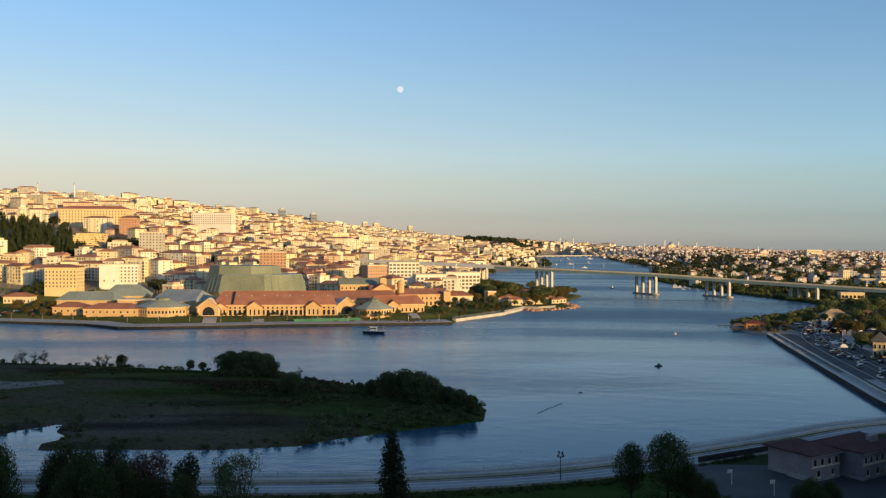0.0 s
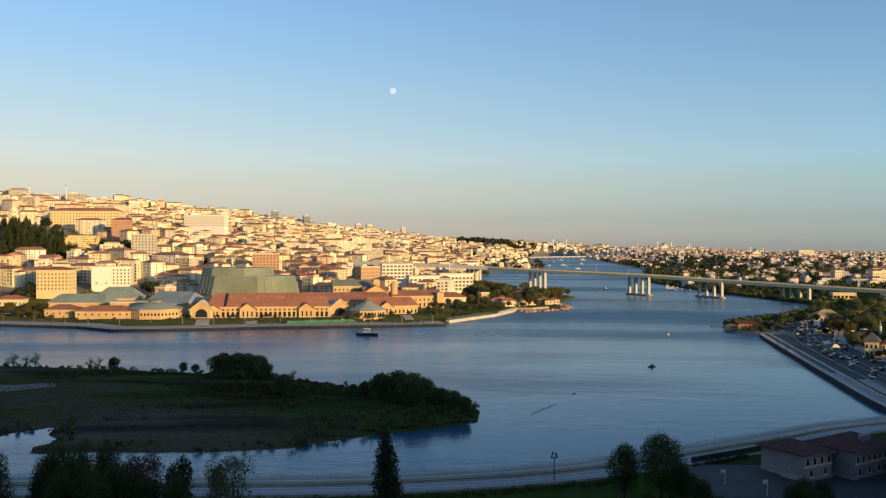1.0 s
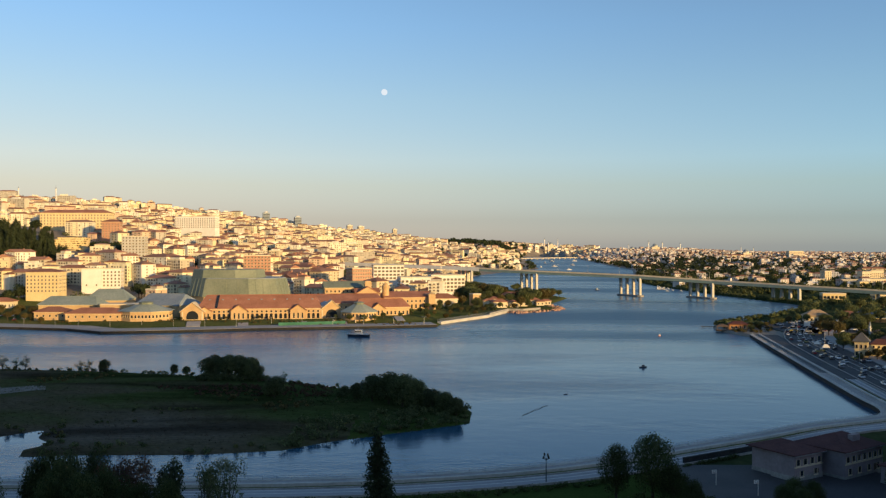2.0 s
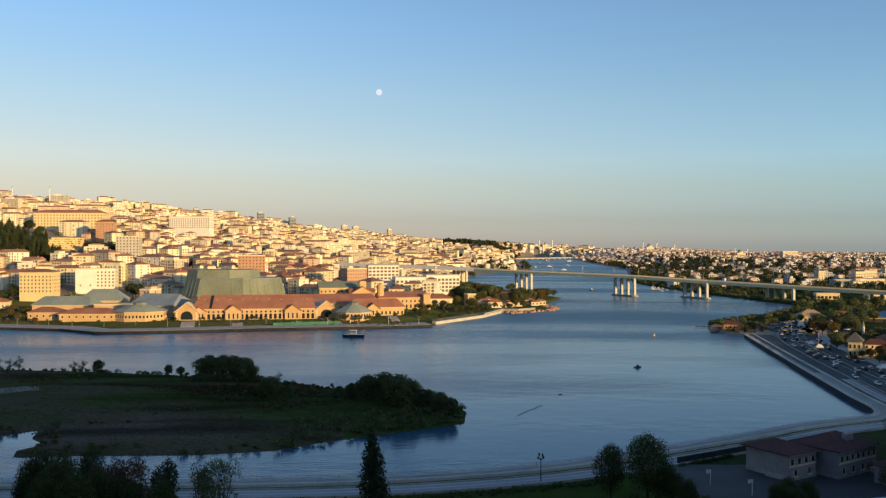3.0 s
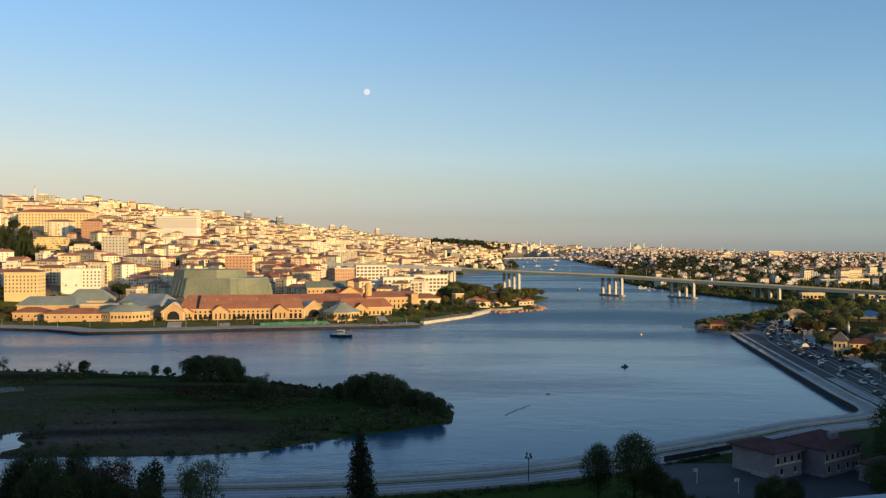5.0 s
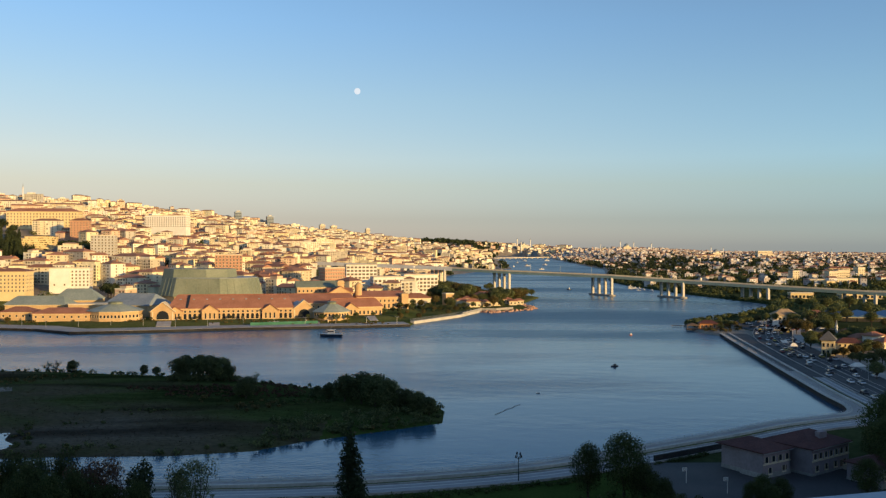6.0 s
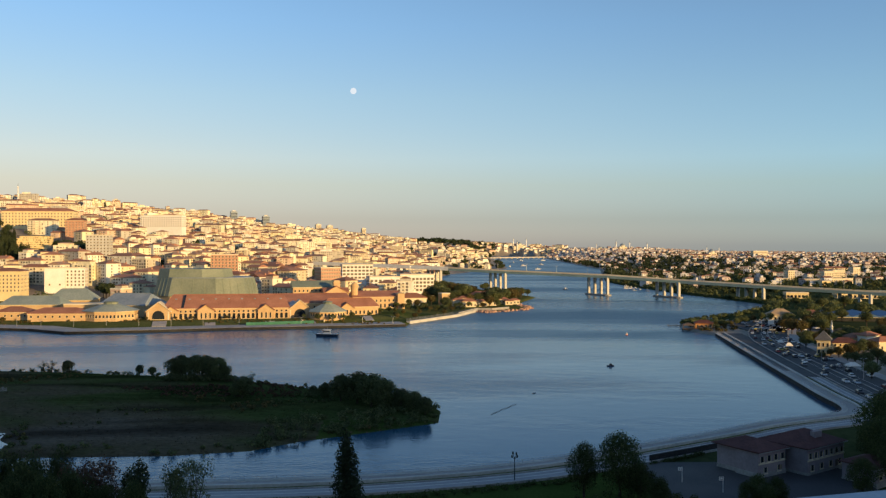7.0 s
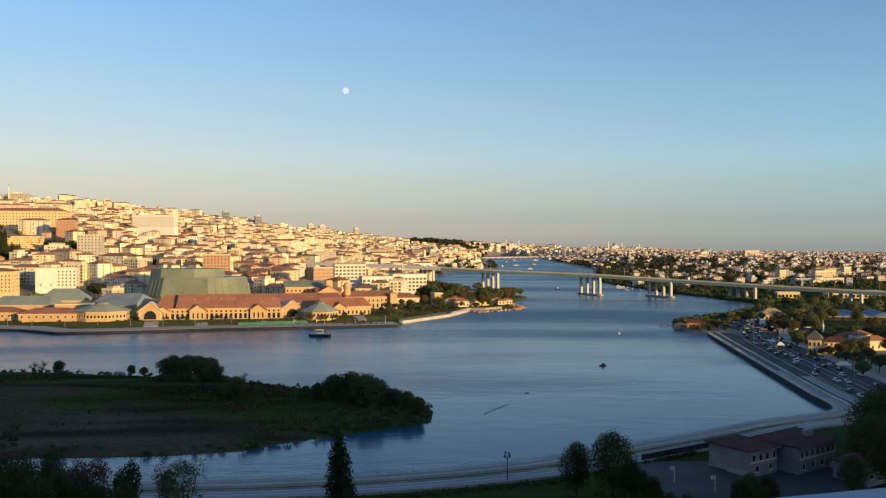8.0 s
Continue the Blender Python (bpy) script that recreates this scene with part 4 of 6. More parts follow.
hall("link_hall", "flat ochre link building between the halls", -238.3, 610, 3.0, 2, 34, 14, 9.2, "flat", 0, CREAM, OCHRE, ((5.2, 1.2, 1.2, 8, False),))
hall("grey_roofed_hall", "hall under a wide blue-grey metal roof", -217.5, 618, 3.0, -14, 36, 30, 8.0, "hip", 7.6, SLATE, OCHRE, (), run=4)
hall("tiled_hall", "broad hall under a long red tiled roof", -83.8, 645, 3.2, 14, 62, 32, 7.6, "hip", 6.0, TILE, OCHRE, ((4, 1.3, 1.8, 16, False),), run=3)
hall("raised_hall", "raised hall with a green roof and a tall stepped gable end", -87.3, 684, 8.0, 14, 33, 18, 12.8, "hip", 4.6, COPPER, OCHRE, ((9.5, 1.2, 1.6, 10, False),), run=0)
gable_front(hall("gable_hall", "ochre gabled hall end with a chimney tower", -68.1, 672, 6.0, 14, 19, 14, 11.5, "hip", 3.0, TILE, OCHRE, (), run=0), 0, 19.5, 11.0, 16.5, 1.5, OCHRE, TILE)
solid("chimney_tower", Shape().box(-2.6, 2.6, -2.6, 2.6, -2, 21.5).box(-3.0, 3.0, -3.0, 3.0, 21.5, 22.2).box(-2.2, 2.2, -2.2, 2.2, 22.2, 23.5), OCHRE, "square ochre chimney tower above the hall roofs", "tower", m=pose(-68.5, 678, 3.5, 0, 0, 14))
solid("round_tower", Shape().rod((0, 0, -2), (0, 0, 17), 3.2, 2.8, 12).rod((0, 0, 17), (0, 0, 19.2), 3.3, 3.3, 12).dome((0, 0, 19.2), 2.6, 0.8), OCHRE, "round ochre tower with a small dome", "tower", m=pose(-55.2, 690, 3.5))
rw = hall("wing_hall", "ochre wing with a red tiled roof and gabled porch", -52.0, 628, 3.2, 18, 40, 18, 5.8, "hip", 5.6, TILE, OCHRE, ((0.8, 1.3, 2.6, 13, True),), run=4)
gable_front(rw, -4, 10, 5.6, 9.2, 2.0, OCHRE, TILE)
hall("east_hall", "tall ochre hall with a red roof and arcaded upper windows", -35.5, 690, 3.2, 16, 42, 26, 9.4, "hip", 4.2, TILE, OCHRE, ((1.0, 1.4, 3.2, 12, True), (5.8, 1.2, 1.8, 12, False)), run=3)
solid("gate_tower", Shape().box(-2.8, 2.8, -1, 5, -2, 12.0).hip(-3.3, 3.3, -1.5, 5.5, 12.3, 13.6), OCHRE, "square ochre corner tower with a low roof", "tower", m=pose(-17.5, 692, 3.2, 0, 0, 16))

# big faceted auditorium
aud = thing("auditorium", pose(-180.1, 712, 4.0), "large faceted auditorium clad in green copper", "hall")
ring = [(-40, -8), (-24, -22), (14, -26), (36, -18), (42, 2), (30, 22), (-20, 24), (-38, 10)]
part("base", Shape().prism(ring, -3, 12), OCHRE, aud)
part("lower_shell", Shape().prism([(x * 1.04, y * 1.04) for x, y in ring], 9.5, 24, 0.9), COPPER, aud, "sloping green copper shell")
part("upper_shell", Shape().prism([(x * 0.74 - 9, y * 0.74) for x, y in ring], 23.5, 31.5, 0.95), COPPER, aud, "upper green copper shell")
part("terrace", Shape().prism([(x * 0.92 + 0.2, y * 0.92) for x, y in ring], 23.8, 24.6), SLATE, aud, "grey roof terrace")
for i in range(0, 8):
    a, b = Vector(ring[i]), Vector(ring[(i + 1) % 8])
    for j in range(1, 4):
        q = a.lerp(b, j / 4)
        part("seam", Shape().rod((q.x * 1.045, q.y * 1.045, 9.6), (q.x * 0.94, q.y * 0.94, 24.05), 0.22, 0.22, 4), COPPER, aud)
KEEP_OUT += [(-180.1, 712, 55), (-88.3, 690, 34), (-37.7, 700, 34), (-66.2, 690, 32), (-263.9, 660, 30)]

# forecourt paths, hedge and hoarding
for x, y, w in ((-174.0, 574, 9), (-141.4, 577, 7), (-103.0, 586, 7), (-78.3, 588, 12), (-38.2, 610, 6)):
    solid("garden_path", Shape().box(-w / 2, w / 2, -7, 7, -1, 0.3), PAVING, "pale paved garden path to the water", "path", "structure", pose(x, y - 9, gz(x, y - 9), 9, 0, 14))
solid("hoarding", strip([(-117.2, 566.5), (-74.0, 580.5)], 0, 0.15, 1.2, 3.6), surface("green_hoarding", (0.03, 0.12, 0.08), (0.06, 0.20, 0.13), 0.2, bump=0.0), "long green hoarding along the promenade", "fence")

# ---------------------------------------------------------------- marked buildings on the hillside
def block(name, label, px, y, length, depth, h, roof, roof_mat, wall_mat, rows, turn=0, z=None, rise=3.0, run=None):
    KEEP_OUT.append((px, y + depth / 2, max(length, depth) * 0.55))
    return hall(name, label, px, y, gz(px, y) if z is None else z, turn, length, depth, h, roof, rise, roof_mat, wall_mat, rows, run, glass=PANE)


block("school", "huge long cream-yellow school with a red roof on the hillside", -516.7, 1150, 92, 22, 21, "hip", TILE, YELLOW, tuple((1.5 + 3.9 * k, 1.5, 2.0, 22, False) for k in range(5)), 4, 78.8, 4.5)
block("ochre_block", "ochre apartment block with a low roof near the water", -349.5, 716, 27, 18, 18, "hip", TILE, YELLOW, tuple((1.5 + 3.1 * k, 1.2, 1.6, 9, False) for k in range(5)), 4, 14.4, 2.5)
block("white_block", "white apartment block with a blank sunlit wall", -324.0, 755, 17, 14, 17, "flat", CREAM, WHITE, ((2, 1.2, 1.5, 2, False),), 10, 17.2)
block("balcony_block", "pale apartment block with many windows", -308.0, 760, 16, 14, 17, "flat", CREAM, WHITE, tuple((1.5 + 3.0 * k, 1.3, 1.6, 5, False) for k in range(5)), 10, 17.2)
block("brick_block", "brick-red apartment block with pale floors", -192.6, 830, 26, 15, 19, "flat", CREAM, BRICK, tuple((1.5 + 3.0 * k, 1.6, 1.7, 8, False) for k in range(6)), 14, 26.2)
block("red_block", "red rendered block with rows of windows", -86.0, 800, 20, 16, 14, "flat", CREAM, BRICK, tuple((1.5 + 3.2 * k, 1.4, 1.7, 8, False) for k in range(4)), 30, 19.3)
block("office_block", "white modern office block with a grid of dark windows", -32.6, 828, 38, 22, 13, "flat", CREAM, WHITE, tuple((1.2 + 3.6 * k, 2.6, 2.2, 9, False) for k in range(3)), 12, 10.8)
block("office_wing", "white modern office wing with a grid of dark windows", -5.1, 843, 34, 20, 17, "flat", CREAM, WHITE, tuple((1.2 + 3.6 * k, 2.6, 2.2, 9, False) for k in range(4)), 12, 8.4)
block("office_tower", "white office building with long window bands", -66.9, 880, 32, 18, 15, "flat", CREAM, WHITE, tuple((1.2 + 3.6 * k, 2.8, 2.0, 8, False) for k in range(4)), 12, 19.2)
block("white_slab", "long white apartment slab on the hillside", -397.8, 1300, 66, 16, 18, "flat", CREAM, WHITE, tuple((1.2 + 3.2 * k, 1.4, 1.6, 18, False) for k in range(5)), -8, 81.9)
block("pink_block", "brown and cream apartment block on the hillside", -430.4, 1060, 22, 14, 20, "hip", TILE, BRICK, tuple((1.2 + 3.1 * k, 1.4, 1.6, 6, False) for k in range(6)), 8, 64.9)
block("grey_block", "grey apartment block with many windows", -341.4, 900, 24, 14, 22, "flat", CREAM, CONCRETE, tuple((1.2 + 3.1 * k, 1.4, 1.6, 7, False) for k in range(7)), 6, 43.0)
# terraced retaining walls below the school
for k in range(7):
    y = 985 + k * 10
    solid("terrace_wall", Shape().box(-26 + k * 1.2, 26 - k * 1.6, 0, 14, -6, 0).box(-26 + k * 1.2, 26 - k * 1.6, -0.6, 0.3, -0.35, 0.3), YELLOW, "long sunlit terrace retaining wall on the slope", "wall", m=pose(-459.0 - k * 2, y, 49.7 + k * 2.6, 0, 0, 6))
    thicket("terrace_bushes", [(-459.0 - k * 2 + random.uniform(-24, 22), y + 1.0) for _ in range(22)], 0.8, 40, 0.4, 90 + k, LEAF_OLIVE, "low bushes on a terrace of the slope", 49.7 + k * 2.6)
KEEP_OUT += [(-560, 930, 55), (-505, 925, 42), (-470, 915, 30), (-436, 905, 26), (-412, 925, 26), (-463.9, 1010, 42), (-526.0, 1010, 82), (-584.2, 1095, 62), (-489.3, 1000, 45), (-431.8, 945, 38), (-389.8, 960, 22), (-476.2, 965, 30)]
random.seed(8)
for i in range(150):
    b, d = random.uniform(-0.565, -0.475), random.uniform(935, 1130)
    if b > -0.515 and d > 1050:
        continue
    plant(PINE, b * d, d, random.uniform(1.0, 1.45), group="hillside grove")
for i in range(130):
    b = random.uniform(-0.54, -0.458)
    d = random.uniform(905, 1060 - (b + 0.54) * 1500)
    plant(PINE, b * d, d, random.uniform(0.8, 1.3), group="hillside grove")
for i in range(80):
    b, d = random.uniform(-0.565, -0.505), random.uniform(885, 950)
    plant(PINE, b * d, d, random.uniform(0.8, 1.25), group="hillside grove")
for i in range(22):
    b, d = random.uniform(-0.42, -0.385), random.uniform(930, 1000)
    plant(FAR_TREE[1], b * d, d, random.uniform(1.0, 1.6), group="hillside grove")

# roof lights and vents on the halls
for i in range(9):
    part("roof_vent", Shape().box(-36 + i * 9, -34.6 + i * 9, 9.0, 10.4, 11.6, 13.9), SLATE, main, "small grey roof vent")
for sx in (-30.5,):
    part("roof_light", Shape().add([(sx, -0.6, 8.2), (sx + 1.6, -0.6, 8.2), (sx + 1.6, 13.5, 16.1), (sx, 13.5, 16.1), (sx, -0.6, 8.5), (sx + 1.6, -0.6, 8.5), (sx + 1.6, 13.5, 16.5), (sx, 13.5, 16.5)],
         [(0, 3, 2, 1), (4, 5, 6, 7), (0, 1, 5, 4), (1, 2, 6, 5), (2, 3, 7, 6), (3, 0, 4, 7)]), GLASS, main, "long dark roof light")

steps = thing("garden_steps", pose(-76.0, 590, 2.0, 0, 0, 12), "broad white stone steps down to the promenade", "steps")
for i in range(8):
    part("step", Shape().box(-7, 7, -6 + i * 1.1, -4.8 + i * 1.1, -1.5, -0.1 + i * 0.17), WHITE, steps)
for sx in (-7.6, 7):
    part("cheek_wall", Shape().box(sx, sx + 0.6, -6, 3, -1.5, 1.6), CREAM, steps, "pale cheek wall")


# ---------------------------------------------------------------- foreground slope and shore road
random.seed(31)
plant(CYPRESS, -8.5, 95, 1.0, turn=40)
SLOPE = "trees on the slope below the lookout"
for px, d, top, k, w in ((-12, 118, 800, 0, 0.42), (-70, 125, 790, 1, 0.7), (88, 122, 816, 2, 0.42), (110, 122, 801, 0, 0.55), (150, 130, 806, 1, 0.5), (130, 112, 822, 2, 0.55), (188, 128, 803, 1, 0.5), (102, 108, 845, 1, 0.55), (235, 118, 842, 2, 0.55), (165, 108, 838, 0, 0.6), (205, 112, 830, 1, 0.5), (320, 110, 850, 0, 0.5), (275, 110, 856, 2, 0.5)):
    x = (px - 45 - 784) / 1500 * d
    g = gz(x, d)
    hh = 55 - (top - 435) / 1500 * d - g
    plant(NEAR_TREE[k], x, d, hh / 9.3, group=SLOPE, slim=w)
for px, d, top, k in ((405, 115, 806, 0), (428, 118, 803, 1), (385, 112, 822, 1)):
    x = (px - 45 - 784) / 1500 * d
    plant(AIRY_TREE[k], x, d, (55 - (top - 435) / 1500 * d - gz(x, d)) / 9.4, group=SLOPE, label="airy tree with open branches on the slope", slim=0.62)
for px, d, top in ((245, 120, 806), (278, 124, 803), (225, 122, 815)):
    x = (px - 45 - 784) / 1500 * d
    plant(RUSTY_TREE, x, d, (55 - (top - 435) / 1500 * d - gz(x, d)) / 9.4, group=SLOPE, slim=0.65)
for px, d, top in ((330, 112, 800), (318, 118, 815)):
    x = (px - 45 - 784) / 1500 * d
    plant(CONIFER, x, d, (55 - (top - 435) / 1500 * d - gz(x, d)) / 11, group=SLOPE, slim=0.8)
for px, d, top, k in ((1172, 174, 822, 2), (1205, 166, 850, 1),
                      (1610, 205, 700, 0), (1635, 215, 690, 1), (1600, 196, 745, 2), (1660, 205, 700, 0), (1620, 190, 740, 2), (1640, 180, 770, 0), (1680, 190, 735, 1),
                      (1385, 172, 846, 1), (1420, 170, 850, 2), (1400, 166, 862, 0), (1575, 176, 815, 0), (1365, 168, 858, 1)):
    x = (px - 784) / 1500 * d
    plant(NEAR_TREE[k], x, d, (55 - (top - 435) / 1500 * d - gz(x, d)) / 9.3, group="trees beside the ball court", label="dark leafy tree beside the ball court", slim=0.8)
for px, d, top, k, w in ((1072, 178, 786, 0, 0.72), (1136, 176, 768, 2, 0.70)):
    x = (px - 784) / 1500 * d
    plant(NEAR_TREE[k], x, d, (55 - (top - 435) / 1500 * d - gz(x, d)) / 9.3, group="trees beside the ball court", label="round-crowned dark tree beside the ball court", slim=w)
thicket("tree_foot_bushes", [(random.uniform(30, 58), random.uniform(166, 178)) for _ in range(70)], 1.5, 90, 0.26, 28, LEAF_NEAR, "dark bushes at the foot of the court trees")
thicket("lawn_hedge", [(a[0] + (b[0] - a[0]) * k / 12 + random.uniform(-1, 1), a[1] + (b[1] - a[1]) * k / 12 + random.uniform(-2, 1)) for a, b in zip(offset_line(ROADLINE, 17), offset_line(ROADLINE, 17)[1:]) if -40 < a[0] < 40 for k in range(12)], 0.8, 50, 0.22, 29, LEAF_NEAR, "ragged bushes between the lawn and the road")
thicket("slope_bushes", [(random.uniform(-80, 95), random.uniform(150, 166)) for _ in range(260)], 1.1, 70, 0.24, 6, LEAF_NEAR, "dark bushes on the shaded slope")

solid("verge", strip(ROADLINE[9:], 5.0, 7.4, 0.5, 1.5), GRASS, "dry grass verge beside the shore path", "verge", "structure")
solid("kerb", strip(ROADLINE[9:], 7.4, 7.8, 0.5, 1.85), STONE, "pale stone kerb", "kerb", "structure")
solid("shore_road", strip(ROADLINE[9:], 7.8, 14.0, 0.5, 1.6), surface("pale_asphalt", (0.24, 0.24, 0.245), (0.34, 0.34, 0.34), 0.1, bump=0.1, fine=1.5, stretch=(0.3, 1, 1)), "pale worn shore road", "road", "structure")
for d in (8.6, 10.8, 13.2):
    solid("road_marking", strip(ROADLINE[9:], d, d + 0.22, 1.4, 1.612), WHITE, "thin white painted line along the shore road", "marking", "structure")
solid("far_kerb", strip(ROADLINE[9:], 14.0, 14.4, 0.5, 1.85), STONE, "pale stone kerb", "kerb", "structure")
solid("parapet", strip(ROADLINE, 4.5, 5.4, 0.5, 2.2), CONCRETE, "low pale stone parapet beside the shore path", "parapet", "structure")
solid("edge_stone", strip(ROADLINE, -0.7, 1.1, 1.6, 1.82), CONCRETE, "pale edge stone on the quay wall", "kerb", "structure")
# slim railing on the shore
rail = thing("shore_railing", pose(0, 0, 0), "thin dark metal railing along the shore path", "railing")
for z in (2.2, 2.6):
    part("rail_bar", strip(ROADLINE, 0.55, 0.62, z, z + 0.06), STEEL, rail)
post = Shape().box(-0.05, 0.05, -0.05, 0.05, 0, 1.1).mesh("railing_post", STEEL)
pts = offset_line(ROADLINE, 0.6)
for a, b in zip(pts, pts[1:]):
    a, b = Vector(a), Vector(b)
    n = max(1, int((b - a).length / 3))
    for i in range(n):
        q = a.lerp(b, i / n)
        part("railing_post", post, None, rail, "", pose(q.x, q.y, 1.65))


def street_lamp(x, y, h=7.5, z=None, label="grey double-armed street lamp", turn=0):
    ob = thing("street_lamp", pose(x, y, gz(x, y) if z is None else z, 0, 0, turn), label, "lamp", "street lamps")
    part("pole", Shape().rod((0, 0, -0.5), (0, 0, h), 0.11, 0.07), STEEL, ob)
    for sd in (-1, 1):
        part("arm", Shape().rod((0, 0, h - 0.1), (sd * 1.1, 0, h + 0.2), 0.05, 0.05, 6), STEEL, ob)
        part("lamp_head", Shape().box(sd * 1.1 - 0.35, sd * 1.1 + 0.35, -0.16, 0.16, h + 0.1, h + 0.3), STEEL, ob)
    return ob


cl = thing("cluster_lamp", pose(21.0, 192, 1.6), "dark post lamp with a cluster of four heads on the shore", "lamp")
part("pole", Shape().rod((0, 0, -0.5), (0, 0, 5.3), 0.12, 0.08), DARKSTONE, cl)
for ax, ay, az in ((-0.6, 0, 5.2), (0.6, 0, 5.2), (-0.35, 0.3, 5.9), (0.35, -0.3, 5.9)):
    part("arm", Shape().rod((0, 0, 4.9), (ax, ay, az), 0.06, 0.05, 6), DARKSTONE, cl)
    part("lamp_head", Shape().prism([(ax + 0.24 * math.cos(q * math.tau / 8), ay + 0.24 * math.sin(q * math.tau / 8)) for q in range(8)], az, az + 0.55, 0.6), DARKSTONE, cl, "dark lantern head")
for x, y in ((166, 330), (176, 386), (186, 445), (196, 505)):
    street_lamp(x + 8, y, 9)

# ball court with its wall
solid("ball_court", Shape().box(52.6, 99.3, 166, 206, 0, 1.9), ASPHALT, "dark asphalt ball court below the slope", "ball court", "structure")
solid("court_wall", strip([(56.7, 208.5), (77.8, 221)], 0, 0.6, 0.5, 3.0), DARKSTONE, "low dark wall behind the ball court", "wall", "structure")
thicket("hedge", [(55.5 + i * 0.5, 204.5 + i * 0.34) for i in range(34)], 0.8, 60, 0.2, 41, LEAF_NEAR, "dark clipped hedge behind the ball court")


def hoop(x, y, z):
    ob = thing("basketball_hoop", pose(x, y, z, 0, 0, 8), "basketball hoop with a white backboard on a thin post", "basketball hoop", "hoops on the ball court")
    part("post", Shape().rod((0.45, 0.5, -0.2), (0.45, 0.5, 3.1), 0.09, 0.08, 8), WHITE, ob, "thin white post")
    part("arm", Shape().rod((0.45, 0.5, 3.0), (-0.2, 0.05, 3.2), 0.05, 0.05, 6).rod((0.45, 0.5, 2.6), (-0.2, 0.05, 2.95), 0.04, 0.04, 6), STEEL, ob)
    part("backboard", Shape().box(-0.75, 0.35, -0.03, 0.03, 2.75, 3.55), WHITE, ob, "white backboard")
    part("target_frame", Shape().box(-0.5, 0.1, -0.045, -0.031, 2.95, 3.0).box(-0.5, 0.1, -0.045, -0.031, 3.35, 3.4).box(-0.5, -0.45, -0.045, -0.031, 3.0, 3.35).box(0.05, 0.1, -0.045, -0.031, 3.0, 3.35), GLASS, ob, "dark painted square")
    ring = Shape()
    for i in range(10):
        a, b = i * math.tau / 10, (i + 1) * math.tau / 10
        ring.rod((-0.2 + 0.23 * math.cos(a), -0.3 + 0.23 * math.sin(a), 2.95), (-0.2 + 0.23 * math.cos(b), -0.3 + 0.23 * math.sin(b), 2.95), 0.015, 0.015, 5)
    part("hoop_ring", ring, BRICK, ob, "thin red ring")


for px, d in ((1246, 188), (1320, 180)):
    hoop((px - 784) / 1500 * d, d, 1.9)


def villa(x, y, w, dep, h, rise, turn, label, run=None, chimney=None, z=1.9, rows=(), notch=0.0):
    """A house with one corner towards the lookout: blank side wall, windowed front; notch: the rear half of the side wall steps back."""
    ob = thing("house", pose(x, y, z, 0, 0, turn), label, "house", "houses by the ball court")
    if notch:
        part("wall", Shape().box(-w / 2, w / 2, 0, dep * 0.5, -2, h), PINKISH, ob, "mauve plaster wall")
        part("rear_wall", Shape().box(-w / 2 + notch, w / 2 - 0.01, dep * 0.5, dep, -2, h), PINKISH, ob, "mauve plaster wall")
        part("plinth", Shape().box(-w / 2 - 0.08, w / 2 + 0.08, -0.08, dep * 0.5 + 0.08, -2, 1.1).box(-w / 2 + notch - 0.08, w / 2 + 0.06, dep * 0.5 + 0.08, dep + 0.08, -2, 0.9), STONE, ob, "pale stone plinth")
    else:
        part("wall", Shape().box(-w / 2, w / 2, 0, dep, -2, h), PINKISH, ob, "mauve plaster wall")
        part("plinth", Shape().box(-w / 2 - 0.08, w / 2 + 0.08, -0.08, dep + 0.08, -2, 0.6), STONE, ob, "pale stone plinth")
    part("roof", Shape().hip(-w / 2 - 0.6, w / 2 + 0.6, -0.6, dep + 0.6, h + 0.25, h + 0.25 + rise, run, 0.25), MAROON, ob, "dark red tiled roof")
    for zz, count in rows:
        for i in range(count):
            part("window", opening(1.1, 1.3, False), None, ob, "", pose(-w / 2 + (i + 0.5) * w / count, 0, zz))
    part("string_course", Shape().box(-w / 2 - 0.05, w / 2 + 0.05, -0.12, -0.005, h * 0.52, h * 0.52 + 0.3), CREAM, ob, "pale band between the storeys")
    part("gutter", Shape().box(-w / 2 - 0.65, w / 2 + 0.65, -0.72, -0.6, h - 0.1, h + 0.08), STEEL, ob)
    part("downpipe", Shape().rod((w / 2 - 0.3, -0.12, 0), (w / 2 - 0.3, -0.12, h), 0.07, 0.07, 6), STEEL, ob)
    part("door", Shape().box(w * 0.3 - 0.6, w * 0.3 + 0.6, -0.06, 0.1, 0, 2.1), WOOD, ob, "dark wooden door")
    if chimney:
        part("chimney", Shape().box(chimney - 1.5, chimney + 1.5, dep * 0.18, dep * 0.18 + 1.2, h, h + rise + 0.2), PINKISH, ob, "broad mauve chimney")
    return ob


villa(80.8, 193.6, 9.8, 12.4, 5.8, 1.9, 31, "mauve two storey house with a low dark red roof", rows=((3.5, 4), (0.9, 2)), notch=0.9)
villa(95.2, 197.4, 15.4, 12.7, 6.1, 2.6, 34, "mauve two storey house with a broad chimney and dark red roof", chimney=0.6, rows=((3.7, 7), (0.9, 4)))
villa(106.0, 188.0, 14.0, 8.0, 3.9, 1.6, 33, "low mauve house with a dark red roof", rows=((1.2, 4),))

